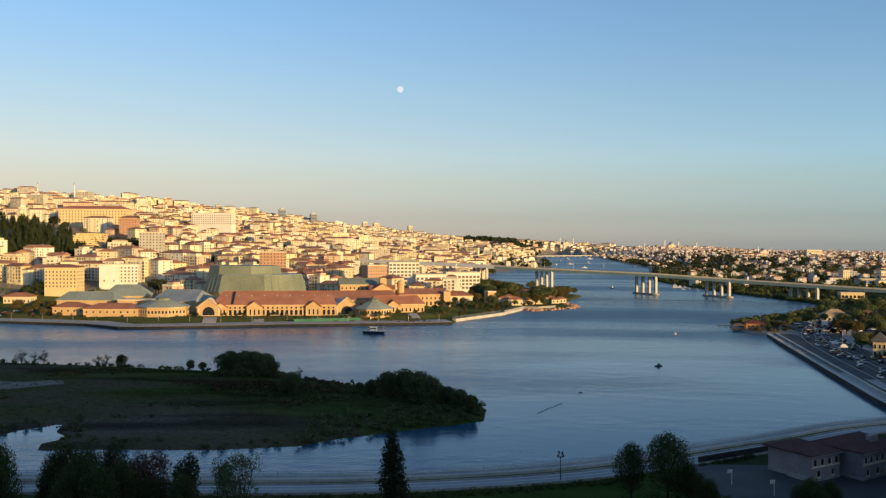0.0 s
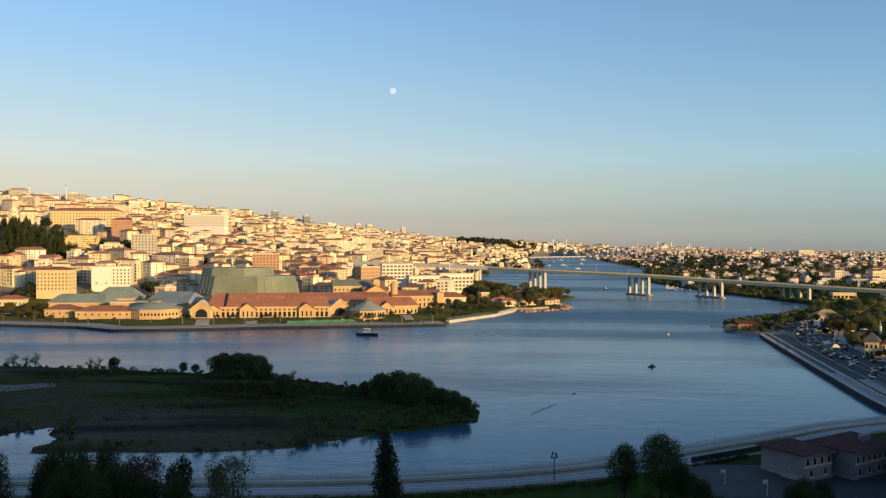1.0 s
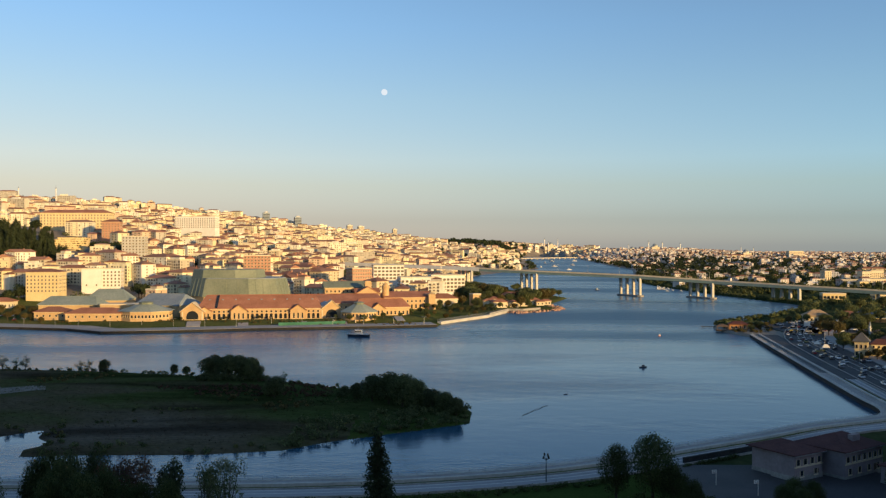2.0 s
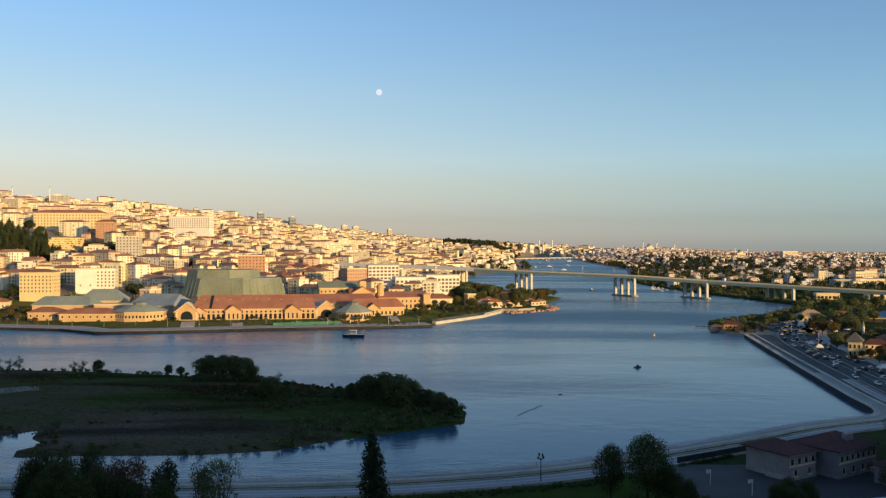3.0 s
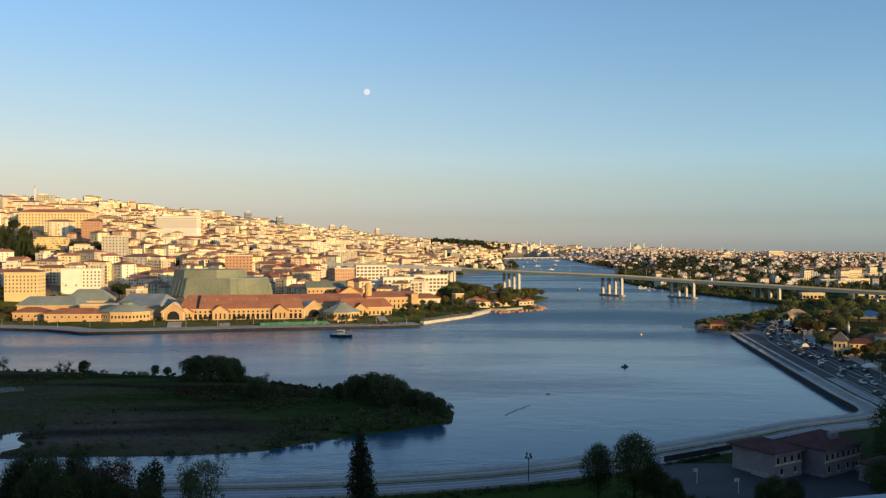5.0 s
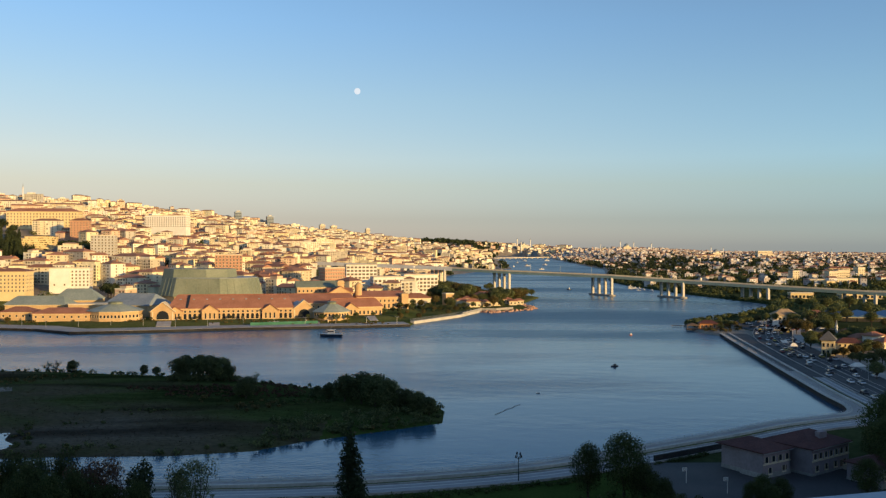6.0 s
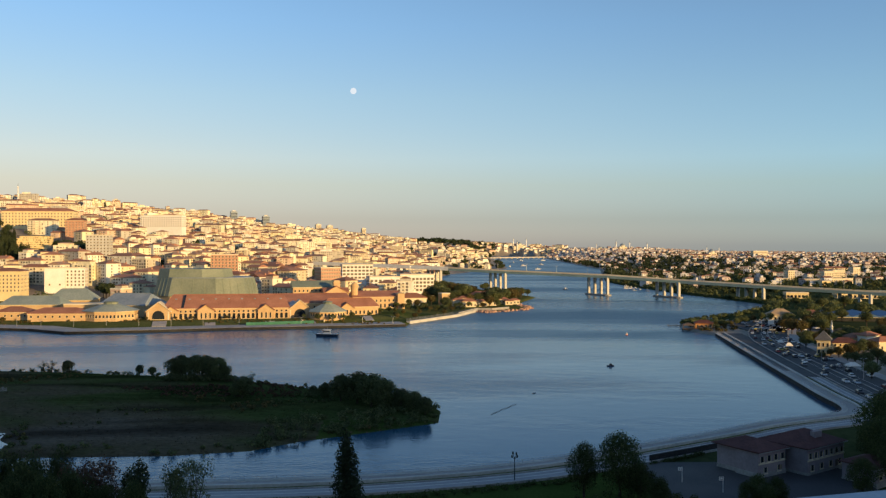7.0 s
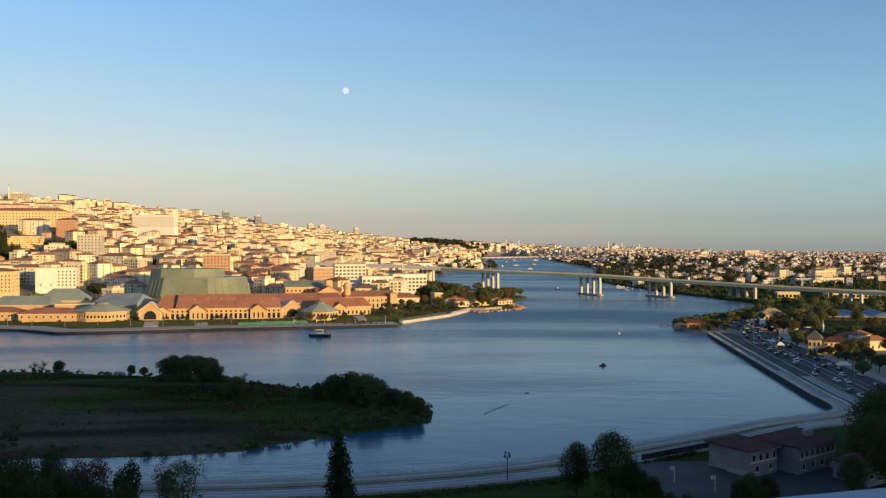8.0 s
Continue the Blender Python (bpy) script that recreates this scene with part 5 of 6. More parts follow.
# pale metal roof on the slope close by
sh = thing("shed", pose(29.3, 43, 37.55, 0, 0, 4), "small shed with a pale blue metal roof on the slope", "shed")
part("wall", Shape().box(-7.8, 9, -5.5, 3.5, -4, 2.9), PINKISH, sh)
part("roof", Shape().add([(-9.8, -7, 3.05), (10, -7, 3.15), (10, 4.4, 4.2), (-9.8, 4.4, 3.1), (-9.8, -7, 3.2), (10, -7, 3.3), (10, 4.4, 4.4), (-9.8, 4.4, 3.25)],
                         [(0, 3, 2, 1), (4, 5, 6, 7), (0, 1, 5, 4), (1, 2, 6, 5), (2, 3, 7, 6), (3, 0, 4, 7)]), surface("pale_blue_metal", (0.28, 0.33, 0.40), (0.38, 0.43, 0.49), 0.4, rough=0.4, bump=0.05), sh, "pale blue metal roof")


# ---------------------------------------------------------------- east bank: road, traffic, buildings
EASTROAD = smooth_line([(236, 600), (186, 505), (166, 402), (155, 335), (149, 300), (143, 250), (140, 215)])
solid("main_road", strip(EASTROAD, 6.0, 28.0, 0.3, 1.75), ASPHALT, "dark asphalt main road along the shore", "road", "structure")
solid("side_lane", strip(ROADLINE[:10], 5.6, 15.0, 0.3, 1.72), ASPHALT, "dark asphalt side lane beside the shore path", "road", "structure")
for d in (5.6, 16.4, 28.0):
    solid("kerb", strip(EASTROAD, d, d + 0.5, 0.3, 1.95), STONE, "pale stone kerb of the main road", "kerb", "structure")
for d in (13.0, 20.2):
    solid("road_marking", strip(EASTROAD, d, d + 0.12, 1.6, 1.762), WHITE, "white lane line on the main road", "marking", "structure")
solid("pavement", strip(EASTROAD, 28.5, 33, 0.3, 1.9), PAVING, "pale pavement beside the main road", "pavement", "structure")
solid("parking_yard", Shape().box(205, 262, 520, 590, 0, 1.75), ASPHALT, "wide asphalt parking yard", "car park", "structure")

CAR_PAINTS = [palette("car_paint", [(0.75, 0.75, 0.75), (0.05, 0.05, 0.055), (0.30, 0.31, 0.33), (0.55, 0.56, 0.58), (0.16, 0.03, 0.03), (0.06, 0.08, 0.14), (0.78, 0.78, 0.76), (0.12, 0.12, 0.13), (0.45, 0.46, 0.47), (0.03, 0.03, 0.035), (0.42, 0.34, 0.10)], rough=0.3, grime=0.08)]
RUBBER = surface("tyre_rubber", (0.015, 0.015, 0.015), (0.03, 0.03, 0.03), 2, bump=0)


def car_proto():
    ob = thing("car", pose(0, 0, -500), "small passenger car on the asphalt", "car", "cars")
    prof = [(-2.1, 0.35), (2.1, 0.35), (2.15, 0.75), (1.3, 0.92), (-1.9, 0.98), (-2.15, 0.8)]
    n = len(prof)
    part("body", Shape().add([(x, -0.85, z) for x, z in prof] + [(x, 0.85, z) for x, z in prof], [tuple(range(n)), tuple(range(2 * n - 1, n - 1, -1))] + [(i, i + n, (i + 1) % n + n, (i + 1) % n) for i in range(n)]), CAR_PAINTS[0], ob)
    part("cabin", Shape().prism([(-1.75, -0.78), (1.0, -0.78), (1.0, 0.78), (-1.75, 0.78)], 0.94, 1.42, 0.74), GLASS, ob, "dark glazed cabin")
    part("roof", Shape().box(-1.35, 0.6, -0.57, 0.57, 1.42, 1.47), CAR_PAINTS[0], ob)
    w = Shape().rod((0, -0.1, 0), (0, 0.1, 0), 0.32, 0.32, 10).mesh("wheel", RUBBER)
    for x in (-1.3, 1.3):
        for y in (-0.8, 0.8):
            part("wheel", w, None, ob, "", pose(x, y, 0.32))
    return ob


CAR = car_proto()
random.seed(77)
PROTO_TREES.append(CAR)
lanes = [(8, -1), (11.3, -1), (14.6, -1), (18.2, 1), (22, 1), (25.8, 1)]
for lane, way in lanes:
    line = [Vector(p) for p in offset_line(EASTROAD, lane)]
    run = random.uniform(0, 6)
    for a, b in zip(line, line[1:]):
        L = (b - a).length
        while run < L:
            p = a.lerp(b, run / L)
            if p.y > 232:
                copy_thing(CAR, pose(p.x, p.y, 1.76, 0, 0, math.degrees(math.atan2(b.y - a.y, b.x - a.x)) + (180 if way > 0 else 0)))
            run += random.uniform(9, 48)
        run -= L
for i in range(34):
    copy_thing(CAR, pose(random.choice((212, 219, 232, 239, 252)) + random.uniform(-0.4, 0.4), 523 + random.randint(0, 24) * 2.7, 1.75, 0, 0, random.choice((0, 180))))
for i in range(26):
    x, y = random.uniform(14, 40), random.uniform(735, 800)
    copy_thing(CAR, pose(x, y, gz(x, y), 0, 0, random.choice((20, 200, 110))))
for i in range(18):
    p = on_axis(random.uniform(1.5, 7.4)) + ACROSS * random.choice((-12, -8, -4, 4, 8))
    copy_thing(CAR, pose(p.x, p.y, p.z + 3.42, 0, 0, -32))

# corner house with a pointed roof, and a small mosque
hall("corner_building", "yellow corner building with a tall grey pyramid roof", 194.3, 406, 1.6, -28, 5.8, 5.8, 7.2, "hip", 4.2, PATH, YELLOW, ((1.0, 0.9, 1.8, 3, False), (4.4, 0.9, 1.8, 3, False)))
hall("row_building", "yellow row building with a dark tiled roof", 209.3, 414, 1.6, -12, 12, 7, 4.8, "hip", 2.2, MAROON, YELLOW, ((1.0, 0.9, 1.8, 5, False), (3.6, 0.9, 1.3, 5, False)))


def minaret(x, y, h, r, label="slender pale stone minaret with a pointed cap", z=None):
    ob = thing("minaret", pose(x, y, gz(x, y) if z is None else z), label, "minaret", "minarets")
    part("shaft", Shape().rod((0, 0, -3), (0, 0, h * 0.78), r, r * 0.8, 10), WHITE, ob)
    part("balcony", Shape().rod((0, 0, h * 0.66), (0, 0, h * 0.69), r * 1.1, r * 1.8, 10), WHITE, ob)
    part("spire", Shape().rod((0, 0, h * 0.78), (0, 0, h), r * 0.95, 0.05, 10), SLATE, ob, "grey pointed cap")
    return ob


minaret(229.7, 470, 12, 0.7)
for px, d, w, h, m in ((1568, 445, 11, 4.2, "red"), (1548, 470, 12, 4, "red"), (1592, 440, 9, 6, "white"), (1620, 425, 11, 4.5, "red"), (1480, 600, 14, 4, "white")):
    x = (px - 784) / 1500 * d
    hall("house_with_red_roof", "small %s walled house with a red tiled roof" % ("pale" if m == "red" else "white"), x, d, gz(x, d), random.uniform(-25, 25), w, w * 0.65, h, "hip", w * 0.2, TILE, CREAM if m == "red" else WHITE, ((1.2, 1.0, 1.4, int(w / 3), False),), group="houses on the east bank")
# white canopy stalls, billboard frame, yellow depot, blue market roofs
for px, py, w in ((1555, 655, 5.5), (1440, 618, 3.5), (1425, 612, 3)):
    d = 52 * 1500 / (py - 435)
    ob = thing("market_tent", pose((px - 784) / 1500 * d, d, 1.8, 0, 0, random.uniform(-20, 20)), "white canvas tent beside the road", "tent", "white tents")
    part("canopy", Shape().hip(-w / 2, w / 2, -w * 0.3, w * 0.3, 2.6, 3.9), WHITE, ob, "white canvas canopy")
    for x in (-w / 2 + 0.15, w / 2 - 0.15):
        for y in (-w * 0.27, w * 0.27):
            part("pole", Shape().rod((x, y, -0.3), (x, y, 2.5), 0.06, 0.06, 6), STEEL, ob)
bb = thing("billboard", pose(213.9, 515, 1.6, 0, 0, -15), "white billboard on two posts beside the road", "billboard")
part("panel", Shape().box(-1.7, 1.7, -0.2, 0.2, 5.0, 8.0), WHITE, bb)
for x in (-1, 1):
    part("post", Shape().rod((x, 0.1, -0.5), (x, 0.1, 5.1), 0.14, 0.14, 6), STEEL, bb)
hall("depot", "long low yellow depot with a flat roof under the bridge", 447, 845, gz(447, 845), -8, 54, 16, 7, "flat", 0, CREAM, YELLOW, ((1, 2.4, 2.5, 14, False),))
hall("depot", "small low yellow depot with a flat roof", 380.2, 850, gz(380.2, 850), -8, 22, 12, 5.5, "flat", 0, CREAM, YELLOW, ((1, 2.4, 2.5, 6, False),))
SANDROOF = surface("sandy_shingle", (0.34, 0.23, 0.13), (0.48, 0.34, 0.20), 0.3, bump=0.3)
BLUE = surface("blue_sheet_roof", (0.05, 0.11, 0.20), (0.09, 0.17, 0.28), 0.2, rough=0.5, bump=0.1)
for k in range(4):
    x, y = 296 + k * 18.5, 596 - k * 3
    hall("market_hall", "low market hall with a blue metal roof", x, y, gz(x, y), -10, 18, 30, 2.6, "hip", 3.0, BLUE, DARKSTONE, (), 0.0, group="market halls")
hall("restaurant", "low restaurant under a tall sandy tent-like roof", 257, 600, gz(257, 600), -12, 17, 12, 3.4, "hip", 4.2, SANDROOF, CREAM, ((0.8, 1.4, 1.6, 6, False),))
random.seed(91)
for px, d, s, k in ((1430, 520, 1.3, 1), (1445, 505, 1.5, 1), (1462, 500, 1.4, 1), (1478, 515, 1.4, 0), (1440, 560, 1.4, 2), (1465, 570, 1.5, 0), (1490, 545, 1.5, 2), (1515, 560, 1.4, 0), (1530, 480, 1.0, 1), (1550, 400, 0.85, 1), (1530, 398, 0.7, 1), (1565, 405, 0.9, 2),
                    (1420, 610, 1.2, 1), (1405, 590, 1.0, 2), (1510, 610, 1.5, 2), (1535, 590, 1.4, 0), (1480, 640, 1.5, 0), (1500, 700, 1.6, 2), (1540, 720, 1.6, 0), (1450, 720, 1.4, 2), (1580, 560, 1.5, 0), (1610, 520, 1.4, 1), (1600, 380, 0.9, 2), (1580, 365, 0.9, 0), (1640, 400, 1.1, 0), (1620, 350, 1.0, 2), (1590, 335, 0.9, 0), (1650, 560, 1.6, 0), (1570, 640, 1.6, 2),
                    (1515, 403, 0.5, 1), (1500, 395, 0.45, 0), (1540, 425, 0.75, 1), (1556, 430, 0.7, 0), (1575, 425, 0.8, 2), (1590, 415, 0.8, 1), (1528, 452, 0.9, 2), (1510, 440, 0.8, 0), (1545, 385, 0.6, 2), (1560, 378, 0.7, 0), (1475, 460, 0.9, 2), (1490, 450, 0.8, 1), (1345, 562, 0.8, 0), (1352, 570, 0.9, 2), (1362, 575, 0.8, 0), (1335, 556, 0.6, 1), (1375, 578, 0.9, 1), (1390, 600, 0.9, 0),
                    (1300, 545, 0.62, 0), (1308, 550, 0.7, 2), (1318, 552, 0.75, 0), (1290, 552, 0.5, 2), (1275, 556, 0.42, 0), (1325, 548, 0.8, 2), (1312, 535, 0.55, 0)):
    x = (px - 784) / 1500 * d
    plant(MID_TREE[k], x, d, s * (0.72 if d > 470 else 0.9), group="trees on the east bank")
for i in range(14):
    x, y = random.uniform(-345, -300), random.uniform(580, 625)
    copy_thing(CAR, pose(x, y, gz(x, y), 0, 0, random.uniform(0, 360)))
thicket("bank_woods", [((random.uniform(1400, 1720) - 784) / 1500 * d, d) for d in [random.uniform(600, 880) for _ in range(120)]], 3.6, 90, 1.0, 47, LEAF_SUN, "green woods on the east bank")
for i in range(32):
    b, d = random.uniform(0.455, 0.62), random.uniform(425, 620)
    if (abs(b - 0.49) < 0.03 and d < 440) or (d > 500 and b > 0.48):
        continue
    plant(random.choice(MID_TREE), b * d, d, random.uniform(0.75, 1.25), group="trees on the east bank")
thicket("spit_bushes", [(random.uniform(176, 206), random.uniform(522, 585)) for _ in range(40)], 1.6, 60, 0.5, 49, LEAF_OLIVE, "low bushes on the spit")
# wooden boathouse on the spit
hut = thing("boathouse", pose(182.0, 543, 1.4, 0, 0, -10), "old wooden boathouse with a brown roof on the spit", "boathouse")
part("wall", Shape().box(-5.5, 5.5, 0, 6, -1.5, 3.4), surface("orange_boards", (0.34, 0.15, 0.06), (0.48, 0.24, 0.10), 0.4, bump=0.2), hut)
part("roof", Shape().hip(-6.2, 6.2, -0.7, 6.7, 3.6, 5.4), MAROON, hut, "dark tiled roof")
for i in range(4):
    part("window", opening(1.0, 1.4, False), None, hut, "", pose(-4 + i * 2.6, 0, 0.9))
part("deck", Shape().box(-14, 8, -4, 0, -0.9, 0.1), WOOD, hut, "weathered boat deck")
part("shelter", Shape().hip(-14, -6, -3, 4, 2.4, 3.6).box(-13.5, -13.2, -2.6, -2.3, 0, 2.2).box(-6.8, -6.5, -2.6, -2.3, 0, 2.2), WOOD, hut, "open shelter")
solid("jetty", Shape().box(-9, 6, -0.8, 0.8, 0.5, 0.8).rod((-8, 0, -2), (-8, 0, 1.4), 0.15).rod((-3, 0, -2), (-3, 0, 1.4), 0.15).rod((2, 0, -2), (2, 0, 1.4), 0.15), WOOD, "thin wooden jetty off the spit", "jetty", m=pose(175.8, 572, 0, 0, 0, -12))


# ---------------------------------------------------------------- point of land before the bridge
random.seed(61)
for i in range(70):
    b, d = random.uniform(0.02, 0.13), random.uniform(705, 1010)
    x = b * d
    if float(inside(INLET, [x], [d])[0]) > -4 or (12 < x < 42 and 730 < d < 805):
        continue
    plant(random.choice(MID_TREE), x, d, random.uniform(0.45, 1.15), group="trees on the point")
for px, d, s in ((835, 900, 1.6), (822, 910, 1.7), (846, 890, 1.5), (812, 905, 1.5), (858, 905, 1.4), (866, 850, 1.4), (742, 745, 1.1), (730, 735, 0.8), (760, 730, 0.7), (775, 725, 0.8), (790, 715, 0.6), (805, 700, 0.5), (905, 790, 1.3), (915, 800, 1.4), (928, 810, 1.4), (940, 820, 1.4), (950, 860, 1.2), (960, 872, 1.1), (970, 882, 0.9)):
    plant(random.choice(MID_TREE), (px - 784) / 1500 * d, d, s, group="trees on the point")
for px, d, s in ((800, 880, 1.9), (808, 870, 2.0), (818, 868, 1.9), (829, 880, 1.8), (838, 862, 1.7), (850, 840, 1.7), (862, 838, 1.6), (870, 846, 1.5), (858, 770, 1.0), (868, 765, 1.1), (846, 765, 0.9), (885, 770, 1.2), (896, 775, 1.35), (908, 768, 1.5), (918, 772, 1.3), (932, 790, 1.4), (942, 800, 1.5), (902, 745, 0.9), (915, 740, 0.8), (875, 745, 0.7), (975, 905, 0.8), (958, 880, 1.0), (760, 700, 0.6), (772, 696, 0.5), (784, 690, 0.6), (798, 684, 0.5), (812, 690, 0.6), (822, 700, 0.5), (750, 690, 0.5), (738, 690, 0.6)):
    x = (px - 784) / 1500 * d
    if float(inside(INLET, [x], [d])[0]) < -3:
        plant(random.choice(MID_TREE), x, d, s, group="trees on the point")
for px, d, s in ((796, 812, 1.5), (806, 806, 1.7), (815, 800, 1.8), (822, 790, 1.6), (790, 800, 1.1), (770, 806, 0.9), (755, 800, 1.0), (745, 790, 0.9), (832, 765, 1.3), (842, 780, 1.4), (760, 780, 0.8), (782, 770, 0.8), (800, 760, 1.0)):
    plant(random.choice(MID_TREE), (px - 784) / 1500 * d, d, s, group="trees on the point")
for px, d, w, h in ((948, 770, 9, 3.2), (938, 762, 7, 3.0), (885, 830, 18, 5), (900, 850, 14, 5), (878, 800, 16, 4), (925, 780, 12, 3.4), (768, 745, 24, 6.5), (868, 735, 13, 4.5), (848, 745, 10, 5), (890, 742, 9, 4), (905, 752, 11, 4), (860, 762, 12, 5.5), (832, 770, 14, 6)):
    x = (px - 784) / 1500 * d
    hall("cottage", "low pale waterside building with a tiled roof", x, d, gz(x, d), random.uniform(-10, 25), w, w * 0.6, h, "hip", w * 0.16, TILE, CREAM, ((1.0, 1.1, 1.5, int(w / 3), False),), group="low buildings on the point")
hall("gatehouse", "small sunlit ochre gatehouse with blank walls", 21.3, 760, gz(21.3, 760), 24, 8, 8, 10, "flat", 0, CREAM, OCHRE)
solid("stone_bank", strip([(-9, 593), (26, 649), (45, 699)], -0.5, 2.5, -1.5, 2.0), CONCRETE, "sunlit stone bank along the shore", "bank", "structure")
for i in range(60):
    x, d = random.uniform(-28, 52), random.uniform(608, 740)
    if float(inside(INLET, [x], [d])[0]) < -7 and x > -28 + (d - 608) * 0.15:
        plant(random.choice(MID_TREE), x, d, random.uniform(0.25, 0.62), group="trees on the point", label="small leafy tree on the waterside lawn")
fence = thing("waterside_fence", pose(0, 0, 0), "low pale fence along the shore path", "fence")
for z in (2.6, 3.3):
    part("rail", strip([(-9, 595), (24, 649), (43, 699)], 1.2, 1.3, z, z + 0.1), STEEL, fence)
pst = Shape().box(-0.07, 0.07, -0.07, 0.07, 0, 1.6).mesh("post", STEEL)
for i in range(40):
    q = Vector((-11, 596)).lerp(Vector((23.5, 650)), i / 39)
    part("post", pst, None, fence, "", pose(q.x, q.y, 1.9))
# rubble at the tip
rng = random.Random(66)
RUBBLE = surface("reddish_rock", (0.28, 0.16, 0.11), (0.46, 0.30, 0.22), 0.4, bump=0.5)
def rock(seed):
    r, s = random.Random(seed), Shape()
    ring = [(math.cos(i * math.tau / 7) * r.uniform(0.7, 1.2), math.sin(i * math.tau / 7) * r.uniform(0.7, 1.2)) for i in range(7)]
    return s.prism(ring, -0.6, r.uniform(0.4, 0.8), r.uniform(0.5, 0.75)).mesh("rock", RUBBLE)
ROCKS = [rock(i) for i in range(5)]
EDGE = [Vector(p) for p in ((46, 696), (56, 692), (87, 722), (93, 742), (86, 786))]
for i in range(150):
    k = rng.random() * 3.99
    q = EDGE[int(k)].lerp(EDGE[int(k) + 1], k % 1)
    ob = new("rock", rng.choice(ROCKS))
    sc = rng.uniform(0.6, 2.2)
    ob.matrix_basis = pose(q.x + rng.gauss(0, 2.2), q.y + rng.gauss(0, 2.5), rng.uniform(0.1, 0.9), 0, 0, rng.uniform(0, 360)) @ Matrix.Diagonal((sc, sc, sc * 0.8, 1))
    tagged(ob, "reddish shore rock at the tip of the land", "rock", "shore rocks")

# ---------------------------------------------------------------- trees in the hillside town
random.seed(15)
for px, d, s in ((100, 700, 0.9), (108, 705, 1.0), (10, 715, 1.1), (18, 720, 1.2), (-10, 710, 1.1), (225, 745, 1.4), (235, 750, 1.3), (230, 742, 1.3), (648, 770, 1.5), (655, 775, 1.3), (580, 790, 1.3), (590, 795, 1.2), (520, 780, 1.2), (505, 785, 1.1), (440, 800, 1.0), (470, 790, 1.1), (250, 960, 1.4), (280, 950, 1.4), (320, 930, 1.4), (360, 930, 1.3), (145, 985, 1.4), (160, 985, 1.5), (175, 975, 1.5), (185, 965, 1.4), (40, 1090, 1.8), (60, 1080, 1.3)):
    plant(FAR_TREE[1], (px - 784) / 1500 * d, d, s, group="trees in the town")
for px, d, s in ((50, 578, 0.5), (20, 585, 0.7), (5, 600, 0.8), (-10, 590, 0.7), (-30, 600, 0.9), (35, 610, 0.9), (12, 625, 0.9), (-25, 630, 1.0), (30, 590, 0.5), (-40, 580, 0.6), (300, 582, 0.3), (350, 586, 0.3), (380, 588, 0.3), (440, 590, 0.35), (460, 592, 0.3), (600, 588, 0.55), (625, 586, 0.6), (645, 590, 0.5), (660, 600, 0.5), (575, 594, 0.4), (710, 640, 0.5), (725, 650, 0.5), (690, 612, 0.4)):
    plant(MID_TREE[1 if px < 500 else 0], (px - 784) / 1500 * d, d, s, group="garden trees before the halls", label="small garden tree before the halls")
thicket("garden_bushes", [((random.uniform(0, 730) - 784) / 1500 * d, d) for d in [random.uniform(572, 592) for _ in range(120)]], 0.9, 40, 0.45, 48, LEAF_OLIVE, "low garden bushes before the halls")

# ---------------------------------------------------------------- far woods and landmarks
random.seed(19)
def belt(n, b0, b1, d0, d1, seed):
    r, out = random.Random(seed), []
    for _ in range(n):
        d = r.uniform(d0, d1)
        out.append((r.uniform(b0, b1) * d, d))
    w = inside(INLET, [p[0] for p in out], [p[1] for p in out])
    return [p for p, q in zip(out, w) if q < -6]
thicket("east_woods", belt(420, 0.20, 0.60, 900, 1500, 3), 5.5, 70, 1.6, 51, LEAF, "dark wooded east shore beyond the bridge")
thicket("upper_east_woods", belt(2700, 0.15, 0.60, 1450, 3300, 4), 7, 45, 2.0, 52, LEAF_DARK, "dark woods between distant houses on the east bank")
thicket("far_woods", belt(260, -0.02, 0.10, 1300, 3800, 5), 8, 60, 2.8, 53, LEAF_DARK, "dark trees along the far bank")
banks = [(a[0] + (b[0] - a[0]) * k / 26 + random.uniform(2, 13), a[1] + (b[1] - a[1]) * k / 26) for a, b in zip(EAST[:9], EAST[1:9]) for k in range(26)]
thicket("bank_scrub", [p for p, q in zip(banks, inside(INLET, [p[0] for p in banks], [p[1] for p in banks])) if q < -2], 2.4, 60, 0.8, 59, LEAF, "dark scrub along the east shore")
thicket("lower_east_woods", belt(420, 0.22, 0.60, 1250, 1700, 14), 6, 60, 1.5, 58, LEAF, "dark trees among the lower eastern houses")
thicket("crest_woods", belt(420, -0.03, 0.085, 3600, 4400, 7), 11, 60, 4.0, 54, LEAF_DARK, "dark wooded crest far behind the town")
thicket("town_woods", belt(760, -0.58, 0.0, 1150, 2600, 6), 7.5, 60, 1.9, 55, LEAF_DARK, "dark trees scattered through the hillside town")


def mosque(px, d, top, s, label):
    x = (px - 784) / 1500 * d
    z = 55 - (top - 435) / 1500 * d - 30 * s
    ob = thing("mosque", pose(x, d, z), label, "mosque")
    part("wall", Shape().box(-16 * s, 16 * s, -14 * s, 14 * s, -18, 13 * s), CREAM, ob)
    part("drum", Shape().rod((0, 0, 13 * s), (0, 0, 18 * s), 12 * s, 11 * s, 16), CREAM, ob)
    part("dome", Shape().dome((0, 0, 18 * s), 11 * s, 0.85), SLATE, ob, "grey lead dome")
    for sx in (-1, 1):
        part("half_dome", Shape().dome((sx * 12 * s, -4 * s, 12 * s), 6 * s, 0.8), SLATE, ob, "small grey dome")
    return x, d, z


